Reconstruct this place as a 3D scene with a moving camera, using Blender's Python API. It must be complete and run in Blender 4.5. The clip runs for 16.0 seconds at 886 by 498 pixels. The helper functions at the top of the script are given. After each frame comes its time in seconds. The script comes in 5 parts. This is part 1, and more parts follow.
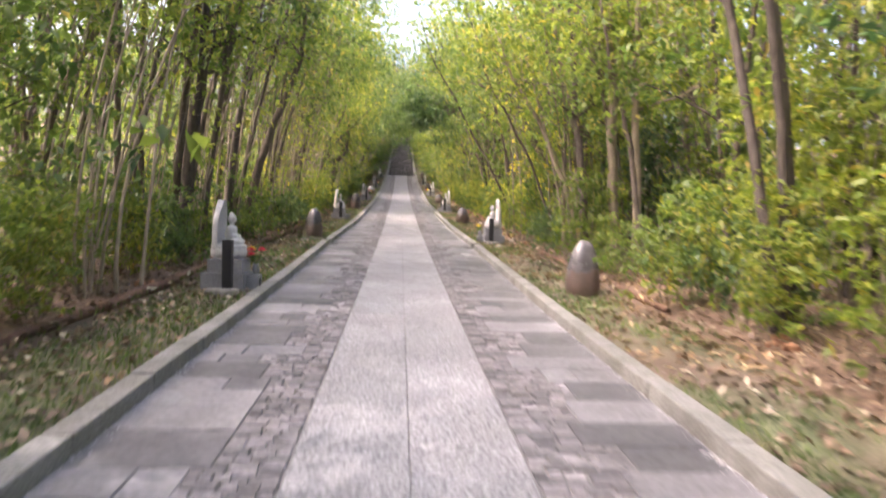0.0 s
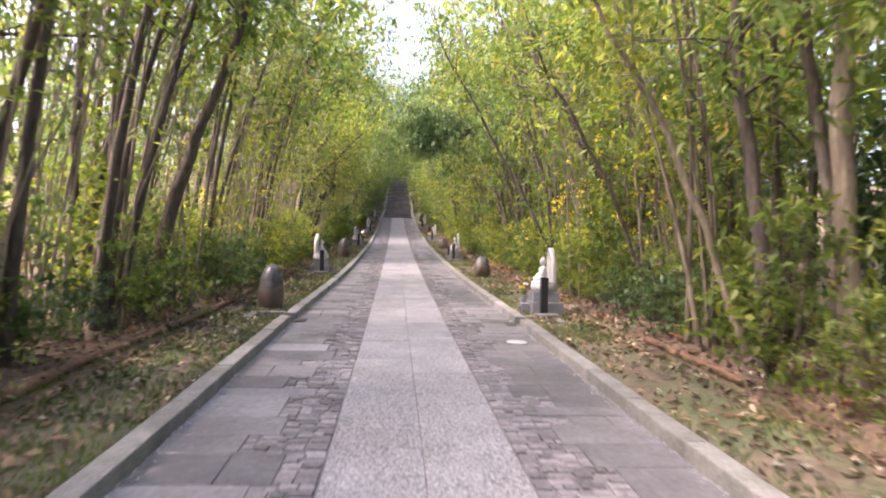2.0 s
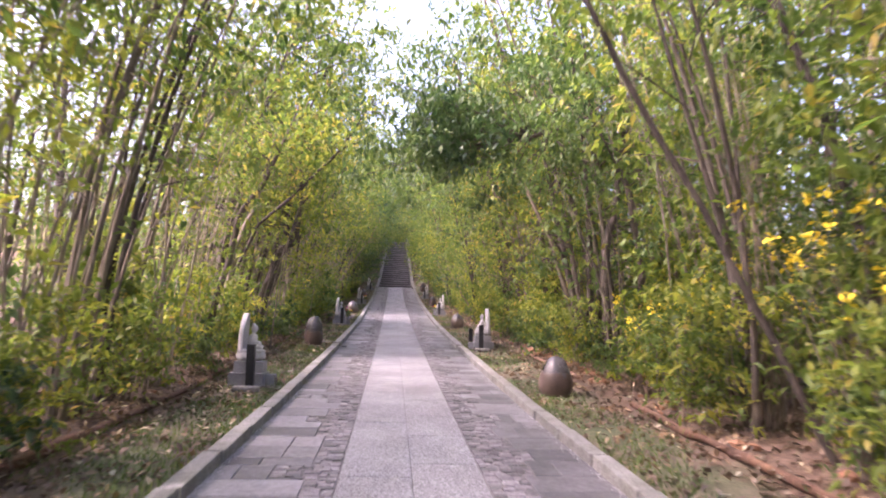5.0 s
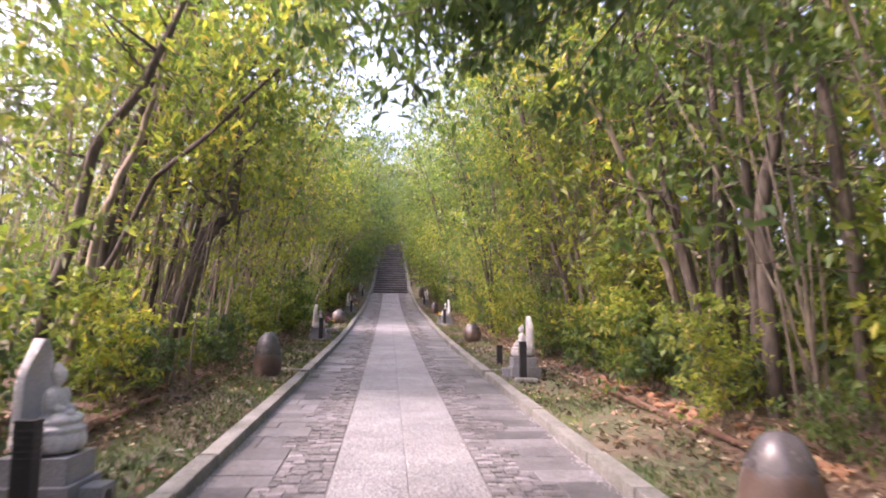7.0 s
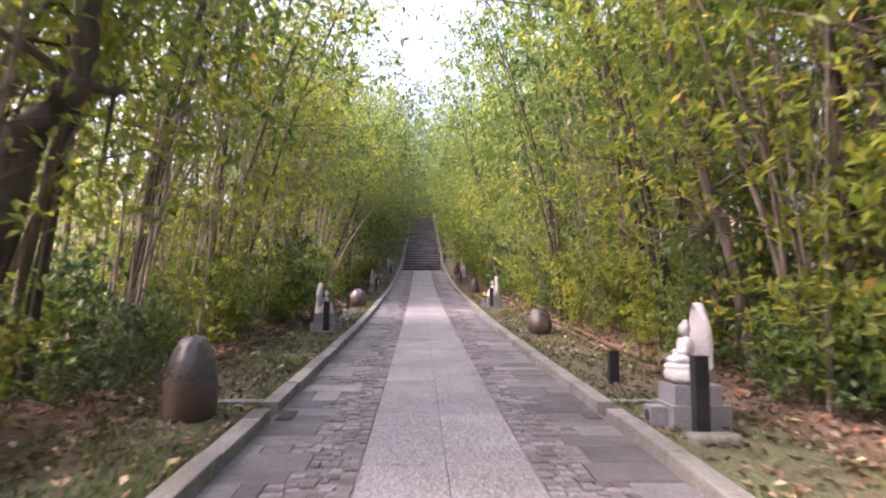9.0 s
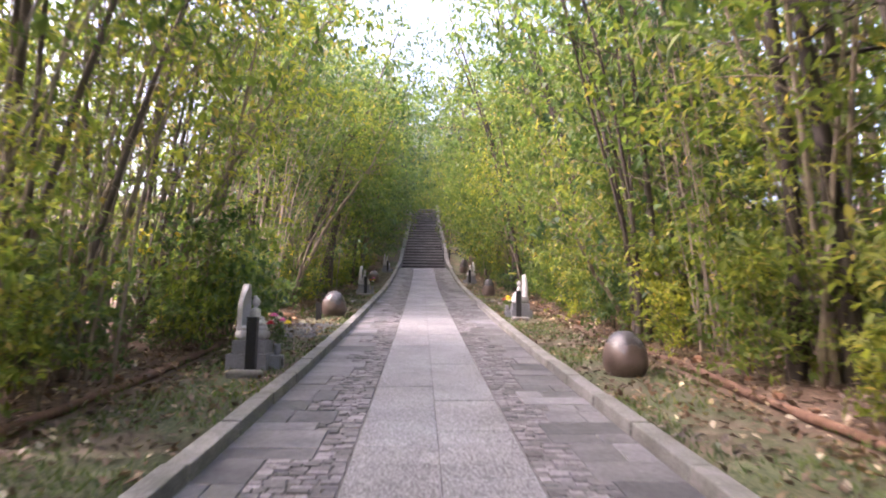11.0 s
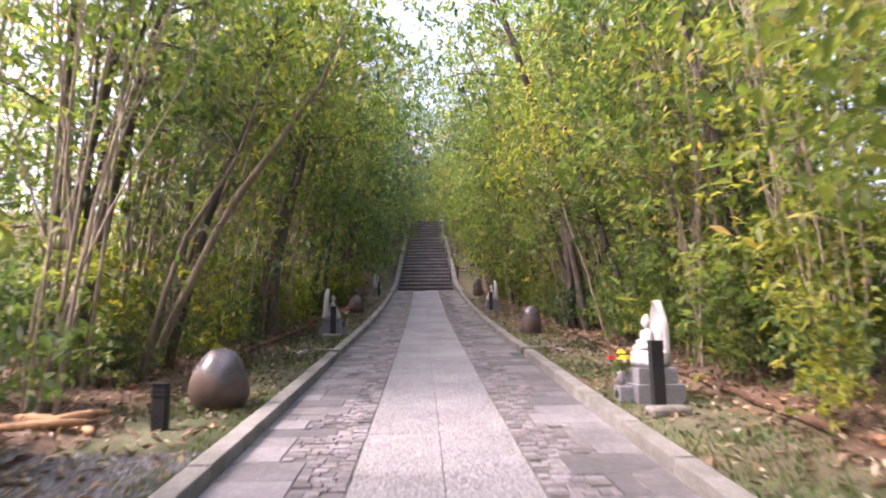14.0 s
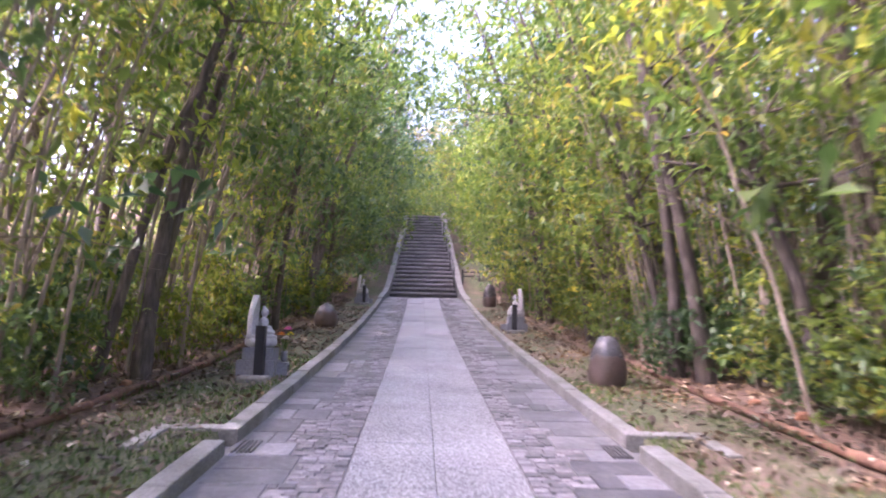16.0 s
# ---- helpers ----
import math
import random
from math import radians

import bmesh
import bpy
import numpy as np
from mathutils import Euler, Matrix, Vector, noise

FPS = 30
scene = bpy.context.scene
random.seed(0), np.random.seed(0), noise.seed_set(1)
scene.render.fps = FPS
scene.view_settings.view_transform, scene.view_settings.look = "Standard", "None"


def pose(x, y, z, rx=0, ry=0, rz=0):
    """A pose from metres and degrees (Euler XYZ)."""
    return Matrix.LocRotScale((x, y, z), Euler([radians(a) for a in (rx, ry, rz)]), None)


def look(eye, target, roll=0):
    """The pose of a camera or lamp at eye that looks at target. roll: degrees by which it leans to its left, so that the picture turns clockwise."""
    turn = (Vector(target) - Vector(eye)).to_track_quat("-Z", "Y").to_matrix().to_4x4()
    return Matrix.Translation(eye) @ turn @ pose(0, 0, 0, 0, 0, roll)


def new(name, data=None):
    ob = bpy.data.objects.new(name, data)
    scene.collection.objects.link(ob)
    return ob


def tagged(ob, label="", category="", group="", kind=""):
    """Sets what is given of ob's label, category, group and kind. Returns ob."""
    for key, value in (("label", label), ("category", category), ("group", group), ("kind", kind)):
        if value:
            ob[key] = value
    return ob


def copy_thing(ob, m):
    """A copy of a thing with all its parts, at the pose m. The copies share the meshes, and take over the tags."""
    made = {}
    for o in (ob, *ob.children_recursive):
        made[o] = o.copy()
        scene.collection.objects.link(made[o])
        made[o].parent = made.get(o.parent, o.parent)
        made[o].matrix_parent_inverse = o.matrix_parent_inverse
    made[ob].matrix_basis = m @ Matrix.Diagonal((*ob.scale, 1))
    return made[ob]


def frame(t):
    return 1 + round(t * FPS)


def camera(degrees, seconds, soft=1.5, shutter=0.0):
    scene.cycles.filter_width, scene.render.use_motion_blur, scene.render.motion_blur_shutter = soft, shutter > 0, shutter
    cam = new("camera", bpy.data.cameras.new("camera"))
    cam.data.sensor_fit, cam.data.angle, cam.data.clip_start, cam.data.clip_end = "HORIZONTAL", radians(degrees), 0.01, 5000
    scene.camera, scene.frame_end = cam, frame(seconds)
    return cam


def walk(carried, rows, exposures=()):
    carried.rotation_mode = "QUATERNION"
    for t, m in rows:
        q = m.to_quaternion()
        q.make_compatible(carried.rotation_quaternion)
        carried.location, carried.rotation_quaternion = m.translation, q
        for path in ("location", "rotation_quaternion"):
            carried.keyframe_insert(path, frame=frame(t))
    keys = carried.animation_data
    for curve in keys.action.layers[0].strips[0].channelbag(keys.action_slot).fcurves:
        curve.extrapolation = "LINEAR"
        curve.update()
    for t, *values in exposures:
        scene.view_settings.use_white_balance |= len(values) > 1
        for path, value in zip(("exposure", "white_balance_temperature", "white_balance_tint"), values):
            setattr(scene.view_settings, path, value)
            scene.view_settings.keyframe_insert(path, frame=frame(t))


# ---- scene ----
cam = camera(68.0, 16.0, soft=1.9, shutter=0.5)
EXPO = 2.78
PATH = [
    (0, (-0.086, -1.04, 1.516), (0.051, 0.953, 1.413), 2.0),
    (0.5, (-0.158, 0.279, 1.568), (-0.07, 2.277, 1.589), 2.2),
    (1, (-0.171, 1.616, 1.631), (-0.073, 3.613, 1.656), 2.6),
    (1.5, (-0.158, 2.934, 1.677), (-0.06, 4.931, 1.698), 2.4),
    (2, (-0.192, 4.212, 1.726), (-0.046, 6.206, 1.753), 1.4),
    (2.5, (-0.201, 5.504, 1.769), (-0.07, 7.497, 1.86), 0.6),
    (3, (-0.152, 6.774, 1.873), (-0.023, 8.754, 2.124), 0.0),
    (3.5, (-0.102, 8.074, 1.927), (-0.004, 10.049, 2.228), 0.5),
    (4, (-0.117, 9.356, 1.998), (0.002, 11.324, 2.331), -0.1),
    (4.5, (-0.121, 10.69, 2.063), (0.025, 12.66, 2.37), 0.5),
    (5, (-0.189, 12.033, 2.112), (-0.041, 14.013, 2.353), 1.4),
    (7.5, (-0.156, 18.474, 2.342), (0.002, 20.45, 2.606), 0.1),
    (8, (-0.154, 19.699, 2.391), (-0.029, 21.685, 2.597), -0.2),
    (8.5, (-0.192, 20.97, 2.45), (-0.115, 22.959, 2.647), 0.1),
    (11, (-0.126, 27.38, 2.786), (-0.061, 29.37, 2.979), 0.5),
    (11.5, (-0.142, 28.668, 2.869), (-0.144, 30.655, 3.095), 0.6),
    (12, (-0.237, 29.92, 2.955), (-0.204, 31.91, 3.146), 0.8),
    (12.5, (-0.215, 31.167, 3.033), (-0.057, 33.151, 3.225), 0.3),
    (13, (-0.126, 32.464, 3.12), (-0.028, 34.455, 3.276), 0.2),
    (13.5, (-0.111, 33.758, 3.197), (-0.025, 35.74, 3.449), 0.0),
    (14, (-0.115, 35.083, 3.305), (-0.054, 37.065, 3.565), -0.7),
    (14.5, (-0.099, 36.407, 3.421), (-0.013, 38.379, 3.741), -0.2),
    (15, (-0.125, 37.746, 3.49), (0.025, 39.722, 3.759), -0.7),
    (15.5, (-0.211, 39.134, 3.657), (-0.043, 41.105, 3.951), 0.3),
    (16, (-0.122, 40.54, 3.764), (-0.056, 42.52, 4.04), 1.2),
]
walk(cam, [(t, look(eye, target, roll)) for t, eye, target, roll in PATH], [
    (0.0, EXPO + 0.16, 6750, 24), (2.0, EXPO + 0.1, 6500, 28), (3.2, EXPO - 0.04, 5950, 40), (4.4, EXPO - 0.08, 5750, 46), (5.2, EXPO + 0.04, 6350, 38),
    (8.0, EXPO + 0.02, 6400, 36), (10.8, EXPO + 0.12, 6350, 32), (12.0, EXPO + 0.18, 6300, 31), (13.4, EXPO + 0.04, 6550, 32), (14.6, EXPO + 0.1, 6100, 32), (16.0, EXPO + 0.74, 5750, 46)])

# ---- daylight: hazy bright sky, low sun from the left through the crowns ----
world = bpy.data.worlds.new("sky")
scene.world = world
world.use_nodes = True
SUN_EL, SUN_AZ = radians(47), radians(-100)     # azimuth from +y, minus is to the left
wn = world.node_tree
sky = wn.nodes.new("ShaderNodeTexSky")
sky.sky_type, sky.sun_disc = "NISHITA", False
sky.sun_elevation, sky.sun_rotation = SUN_EL, SUN_AZ
sky.air_density, sky.dust_density, sky.ozone_density = 1.0, 9.0, 0.6
wn.links.new(sky.outputs[0], wn.nodes["Background"].inputs[0])
wn.nodes["Background"].inputs[1].default_value = 0.15
sun_dir = Vector((math.sin(SUN_AZ) * math.cos(SUN_EL), math.cos(SUN_AZ) * math.cos(SUN_EL), math.sin(SUN_EL)))
sun = new("sun", bpy.data.lights.new("sun", "SUN"))
sun.data.energy, sun.data.angle, sun.data.color = 0.75, radians(0.6), (1.0, 0.95, 0.86)
sun.matrix_world = look(sun_dir * 60, (0, 0, 0))


# ---- shape of the ground ----
FOOT, RISE, TREAD, STEPS = 64.6, 0.194, 0.325, 16
LANDING = 1.6
UPPER = 9    # steps of the narrower upper flight
ROAD_DROP = 0.095


def kerb_in(y):
    """The avenue narrows a little on its way up."""
    return float(np.interp(y, (6, 13, 20, 36, 45), (1.53, 1.57, 1.45, 1.36, 1.40)))


def kerb_out(y):
    return kerb_in(y) + 0.145



def grade(y):
    """Height of the kerb tops along the avenue."""
    y = max(-18.0, min(y, FOOT))
    return 0.409 + 0.0279 * y + 0.000693 * y * y + 0.0014 * max(0.0, y - 50) ** 2


def slope(y):
    y = max(-18.0, min(y, FOOT))
    return math.atan(0.0279 + 0.001386 * y + 0.0028 * max(0.0, y - 50))


TOP_Y = FOOT + STEPS * TREAD
TOP_Z = grade(FOOT) - ROAD_DROP + STEPS * RISE


def hill(y):
    """Height of the ground beside avenue and stairs."""
    if y <= FOOT:
        return grade(y)
    if y <= TOP_Y:
        return grade(FOOT) + (y - FOOT) * (TOP_Z - grade(FOOT)) / (TOP_Y - FOOT)
    if y <= TOP_Y + LANDING:
        return TOP_Z
    end = TOP_Y + LANDING + UPPER * TREAD
    if y <= end:
        return TOP_Z + (y - TOP_Y - LANDING) * RISE / TREAD
    up = max(0.0, y - end - 3.0)
    return TOP_Z + UPPER * RISE + min(up, 20) * 0.13 + min(max(0, up - 20), 60) * 0.03


def ground_z(x, y):
    a = abs(x)
    z = hill(y)
    if a < kerb_out(y) - 0.02:
        return z - 0.22
    z -= 0.025
    if a > 2.6:
        z += 0.05 + min(a - 2.6, 14) * 0.05
        z += 0.06 * noise.noise(Vector((x * 0.6, y * 0.6, 3.0))) * min(1, a - 2.6)
    return z


# ---- materials ----
def material(name, rough=0.8, metal=0.0):
    m = bpy.data.materials.new(name)
    m.use_nodes = True
    b = m.node_tree.nodes["Principled BSDF"]
    b.inputs["Roughness"].default_value = rough
    b.inputs["Metallic"].default_value = metal
    return m, m.node_tree, b


def node(t, kind, **kw):
    n = t.nodes.new(kind)
    for k, v in kw.items():
        n.inputs[k.replace("_", " ")].default_value = v
    return n


def ramp(t, source, stops):
    r = t.nodes.new("ShaderNodeValToRGB")
    e = r.color_ramp.elements
    while len(e) < len(stops):
        e.new(0.5)
    for el, (p, c) in zip(e, stops):
        el.position, el.color = p, (*c, 1)
    t.links.new(source, r.inputs[0])
    return r.outputs[0]


def mix(t, fac, a, b, blend="MIX"):
    n = t.nodes.new("ShaderNodeMix")
    n.data_type, n.blend_type = "RGBA", blend
    for socket, v in ((n.inputs["Factor"], fac), (n.inputs["A"], a), (n.inputs["B"], b)):
        if isinstance(v, (int, float)):
            socket.default_value = v
        elif isinstance(v, tuple):
            socket.default_value = (*v, 1)
        else:
            t.links.new(v, socket)
    return n.outputs["Result"]


def coords(t, space="Object"):
    return t.nodes.new("ShaderNodeTexCoord").outputs[space]


def world_pos(t):
    return t.nodes.new("ShaderNodeNewGeometry").outputs["Position"]


def noise_tex(t, vec, scale, detail=4.0, rough=0.6):
    n = node(t, "ShaderNodeTexNoise", Scale=scale, Detail=detail, Roughness=rough)
    t.links.new(vec, n.inputs["Vector"])
    return n.outputs["Fac"]


def bump(t, b, height, strength, distance=0.01):
    n = node(t, "ShaderNodeBump", Strength=strength, Distance=distance)
    t.links.new(height, n.inputs["Height"])
    t.links.new(n.outputs[0], b.inputs["Normal"])


def stone_material(name, stops, grain=60.0, patch=1.6, rough=0.75, bump_by=0.35, spread=0.35, stain=(0.5, 0.5, 0.47)):
    """Mineral surface: grain, weather patches and a shade of its own for each piece."""
    m, t, b = material(name, rough)
    vec = world_pos(t)
    fine = noise_tex(t, vec, grain, 3)
    wide = noise_tex(t, vec, patch, 5)
    col = ramp(t, fine, stops)
    col = mix(t, ramp(t, wide, [(0.35, (0, 0, 0)), (0.7, (0.75, 0.75, 0.75))]), col, mix(t, 1.0, col, stain, "MULTIPLY"))
    info = t.nodes.new("ShaderNodeObjectInfo").outputs["Random"]
    geo = t.nodes.new("ShaderNodeNewGeometry").outputs["Random Per Island"]
    add = t.nodes.new("ShaderNodeMath")
    add.operation = "ADD"
    t.links.new(info, add.inputs[0])
    t.links.new(geo, add.inputs[1])
    fr = t.nodes.new("ShaderNodeMath")
    fr.operation = "FRACT"
    t.links.new(add.outputs[0], fr.inputs[0])
    lo, hi = 1 - spread, 1 + spread
    shade = ramp(t, fr.outputs[0], [(0.0, (lo, lo, lo * 1.02)), (0.5, (0.95, 0.93, 0.94)), (1.0, (hi, hi * 0.98, hi))])
    t.links.new(mix(t, 1.0, col, shade, "MULTIPLY"), b.inputs["Base Color"])
    rr = ramp(t, wide, [(0.3, (rough - 0.2,) * 3), (0.7, (min(1, rough + 0.1),) * 3)])
    t.links.new(rr, b.inputs["Roughness"])
    bump(t, b, fine, bump_by, 0.004)
    return m


GRANITE = stone_material("speckled_granite", [(0.38, (0.115, 0.116, 0.123)), (0.5, (0.24, 0.242, 0.254)), (0.62, (0.40, 0.403, 0.42))], 52, 1.2, 0.7, 0.3, 0.08, (0.74, 0.73, 0.72))
SLAB = stone_material("grey_slab_stone", [(0.3, (0.115, 0.116, 0.125)), (0.55, (0.165, 0.166, 0.178)), (0.8, (0.225, 0.226, 0.24))], 25, 1.7, 0.62, 0.25, 0.45, (0.72, 0.70, 0.68))
RUBBLE = stone_material("rubble_setts", [(0.3, (0.13, 0.127, 0.137)), (0.55, (0.20, 0.195, 0.205)), (0.8, (0.29, 0.28, 0.29))], 30, 2.3, 0.75, 0.5, 0.45, (0.65, 0.63, 0.6))
KERB = stone_material("weathered_kerb_stone", [(0.3, (0.15, 0.152, 0.147)), (0.55, (0.23, 0.232, 0.225)), (0.8, (0.33, 0.33, 0.315))], 45, 2.6, 0.85, 0.5, 0.12, (0.55, 0.56, 0.48))
MORTAR = stone_material("joint_mortar", [(0.3, (0.14, 0.138, 0.14)), (0.7, (0.22, 0.215, 0.215))], 40, 2.0, 0.95, 0.6, 0.0, (0.6, 0.6, 0.55))
STATUE = stone_material("pale_carved_granite", [(0.3, (0.38, 0.384, 0.40)), (0.5, (0.48, 0.484, 0.50)), (0.7, (0.59, 0.594, 0.605))], 70, 5.0, 0.7, 0.2, 0.03, (0.8, 0.8, 0.76))
PLINTH = stone_material("grey_plinth_granite", [(0.3, (0.15, 0.16, 0.18)), (0.5, (0.21, 0.22, 0.245)), (0.7, (0.28, 0.29, 0.315))], 70, 4.0, 0.55, 0.15, 0.06, (0.75, 0.75, 0.72))
# Dark risers, pale treads: sky light on the treads put into the colour
STEP = stone_material("shaded_riser_stone", [(0.3, (0.045, 0.042, 0.045)), (0.55, (0.075, 0.07, 0.075)), (0.8, (0.115, 0.11, 0.115))], 20, 1.5, 0.8, 0.4, 0.15, (0.6, 0.6, 0.56))
TREAD_STONE = stone_material("sky_lit_tread_stone", [(0.3, (0.19, 0.183, 0.19)), (0.55, (0.27, 0.262, 0.27)), (0.8, (0.37, 0.36, 0.365))], 30, 2.4, 0.8, 0.4, 0.2, (0.55, 0.54, 0.52))
GRAVEL = stone_material("grey_gravel", [(0.3, (0.13, 0.13, 0.14)), (0.7, (0.27, 0.27, 0.28))], 20, 2.0, 0.9, 0.3, 0.4)
PEBBLE = stone_material("pale_pebbles", [(0.3, (0.24, 0.24, 0.25)), (0.7, (0.46, 0.46, 0.47))], 40, 3.0, 0.8, 0.2, 0.4)
FIELDSTONE = stone_material("rough_fieldstone", [(0.3, (0.13, 0.128, 0.12)), (0.7, (0.26, 0.255, 0.24))], 22, 4.0, 0.9, 0.7, 0.1)


def boulder_material():
    """Polished grey cap over a rust-brown weathered lower part, with an uneven line between."""
    m, t, b = material("polished_boulder", 0.4)
    vec = coords(t)
    sep = t.nodes.new("ShaderNodeSeparateXYZ")
    t.links.new(vec, sep.inputs[0])
    wide = noise_tex(t, vec, 3.5, 6)
    ragged = noise_tex(t, vec, 5.5, 7)
    fine = noise_tex(t, vec, 55, 3)
    info = t.nodes.new("ShaderNodeObjectInfo").outputs["Random"]
    height = t.nodes.new("ShaderNodeMath")
    height.operation = "MULTIPLY_ADD"
    t.links.new(ragged, height.inputs[0])
    height.inputs[1].default_value = 0.50
    t.links.new(sep.outputs[2], height.inputs[2])
    line = ramp(t, height.outputs[0], [(0.52, (0, 0, 0)), (0.56, (1, 1, 1))])
    rust = ramp(t, wide, [(0.3, (0.050, 0.034, 0.028)), (0.5, (0.092, 0.061, 0.048)), (0.72, (0.15, 0.105, 0.085))])
    cap = ramp(t, wide, [(0.3, (0.055, 0.055, 0.064)), (0.5, (0.085, 0.085, 0.097)), (0.7, (0.135, 0.135, 0.15))])
    base = mix(t, line, rust, cap)
    base = mix(t, 0.2, base, ramp(t, fine, [(0.35, (0.05, 0.045, 0.045)), (0.65, (0.15, 0.135, 0.13))]))
    base = mix(t, 0.6, base, mix(t, 1.0, base, ramp(t, info, [(0.0, (0.75, 0.77, 0.80)), (1.0, (1.08, 0.97, 0.92))]), "MULTIPLY"))
    t.links.new(base, b.inputs["Base Color"])
    t.links.new(mix(t, line, ramp(t, wide, [(0.3, (0.40,) * 3), (0.7, (0.58,) * 3)]), ramp(t, ragged, [(0.3, (0.14,) * 3), (0.7, (0.36,) * 3)])), b.inputs["Roughness"])
    bump(t, b, wide, 0.3, 0.015)
    return m


BOULDER = boulder_material()


def bark_material(name, stops):
    m, t, b = material(name, 0.92)
    vec = coords(t)
    mapn = t.nodes.new("ShaderNodeMapping")
    mapn.inputs["Scale"].default_value = (1, 1, 0.22)
    t.links.new(vec, mapn.inputs[0])
    streak = noise_tex(t, mapn.outputs[0], 26, 5)
    patch = noise_tex(t, vec, 2.2, 4)
    col = ramp(t, streak, stops)
    col = mix(t, ramp(t, patch, [(0.45, (0, 0, 0)), (0.7, (0.7, 0.7, 0.7))]), col, mix(t, 1.0, col, (1.7, 1.75, 1.6), "MULTIPLY"))
    info = t.nodes.new("ShaderNodeObjectInfo").outputs["Random"]
    col = mix(t, 1.0, col, ramp(t, info, [(0, (0.75, 0.72, 0.7)), (1, (1.3, 1.25, 1.15))]), "MULTIPLY")
    t.links.new(col, b.inputs["Base Color"])
    bump(t, b, streak, 0.7, 0.012)
    return m


BARK_DARK = bark_material("grey_brown_bark", [(0.3, (0.035, 0.029, 0.027)), (0.6, (0.078, 0.066, 0.06)), (0.8, (0.13, 0.113, 0.10))])
BARK_PALE = bark_material("pale_stem_bark", [(0.3, (0.09, 0.077, 0.063)), (0.6, (0.16, 0.138, 0.113)), (0.8, (0.24, 0.212, 0.172))])
BARK_CANE = bark_material("pale_grey_cane_bark", [(0.3, (0.12, 0.103, 0.09)), (0.6, (0.205, 0.18, 0.158)), (0.8, (0.31, 0.28, 0.25))])
LOG = bark_material("weathered_brown_log", [(0.3, (0.06, 0.033, 0.024)), (0.6, (0.125, 0.07, 0.05)), (0.8, (0.2, 0.135, 0.105))])


def leaf_material(name, stops, glow=0.4):
    """Thin leaf: each leaf and each tree has a tone of its own; light passes through."""
    m, t, b = material(name, 0.5)
    geo = t.nodes.new("ShaderNodeNewGeometry").outputs["Random Per Island"]
    info = t.nodes.new("ShaderNodeObjectInfo").outputs["Random"]
    col = ramp(t, geo, stops)
    col = mix(t, 1.0, col, ramp(t, info, [(0, (0.66, 0.74, 0.76)), (0.5, (1.0, 1.0, 1.0)), (1, (1.35, 1.22, 0.92))]), "MULTIPLY")
    # Cool dark and warm bright patches paint shaded and sunlit clumps into the leaves
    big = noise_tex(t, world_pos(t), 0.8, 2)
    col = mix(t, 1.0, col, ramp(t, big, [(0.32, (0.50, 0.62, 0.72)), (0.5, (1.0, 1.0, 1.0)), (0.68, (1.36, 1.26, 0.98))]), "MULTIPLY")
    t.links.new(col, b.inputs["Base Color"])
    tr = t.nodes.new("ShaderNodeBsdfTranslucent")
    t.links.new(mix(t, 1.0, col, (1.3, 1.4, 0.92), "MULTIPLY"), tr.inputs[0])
    sh = t.nodes.new("ShaderNodeMixShader")
    sh.inputs[0].default_value = glow
    out = t.nodes["Material Output"]
    t.links.new(b.outputs[0], sh.inputs[1])
    t.links.new(tr.outputs[0], sh.inputs[2])
    t.links.new(sh.outputs[0], out.inputs[0])
    return m


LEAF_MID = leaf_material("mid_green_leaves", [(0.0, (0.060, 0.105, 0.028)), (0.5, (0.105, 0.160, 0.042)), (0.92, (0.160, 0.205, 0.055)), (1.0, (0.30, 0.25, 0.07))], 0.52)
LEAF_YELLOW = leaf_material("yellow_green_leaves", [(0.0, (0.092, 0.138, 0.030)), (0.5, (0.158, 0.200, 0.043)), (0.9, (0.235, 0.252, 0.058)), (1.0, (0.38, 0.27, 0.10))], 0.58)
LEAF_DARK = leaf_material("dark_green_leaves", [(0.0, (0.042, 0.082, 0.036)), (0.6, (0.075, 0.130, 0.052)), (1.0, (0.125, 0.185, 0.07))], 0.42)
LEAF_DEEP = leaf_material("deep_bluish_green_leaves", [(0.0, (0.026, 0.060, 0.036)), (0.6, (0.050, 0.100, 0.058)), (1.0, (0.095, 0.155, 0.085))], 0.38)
LEAF_RUST = leaf_material("rusty_autumn_leaves", [(0.0, (0.16, 0.15, 0.05)), (0.5, (0.26, 0.19, 0.08)), (1.0, (0.36, 0.22, 0.12))], 0.45)
GRASS = leaf_material("verge_grass_blades", [(0.0, (0.038, 0.080, 0.020)), (0.6, (0.080, 0.142, 0.034)), (1.0, (0.16, 0.18, 0.06))], 0.25)
LITTER = leaf_material("dry_fallen_leaves", [(0.0, (0.085, 0.052, 0.036)), (0.5, (0.165, 0.105, 0.072)), (0.88, (0.27, 0.19, 0.13)), (1.0, (0.52, 0.46, 0.35))], 0.1)


def plain_material(name, colour, rough=0.5, metal=0.0, vary=0.25, scale=30):
    m, t, b = material(name, rough, metal)
    n = noise_tex(t, coords(t), scale, 4)
    lo = tuple(c * (1 - vary) for c in colour)
    hi = tuple(min(1, c * (1 + vary)) for c in colour)
    t.links.new(ramp(t, n, [(0.3, lo), (0.7, hi)]), b.inputs["Base Color"])
    bump(t, b, n, 0.1, 0.002)
    return m


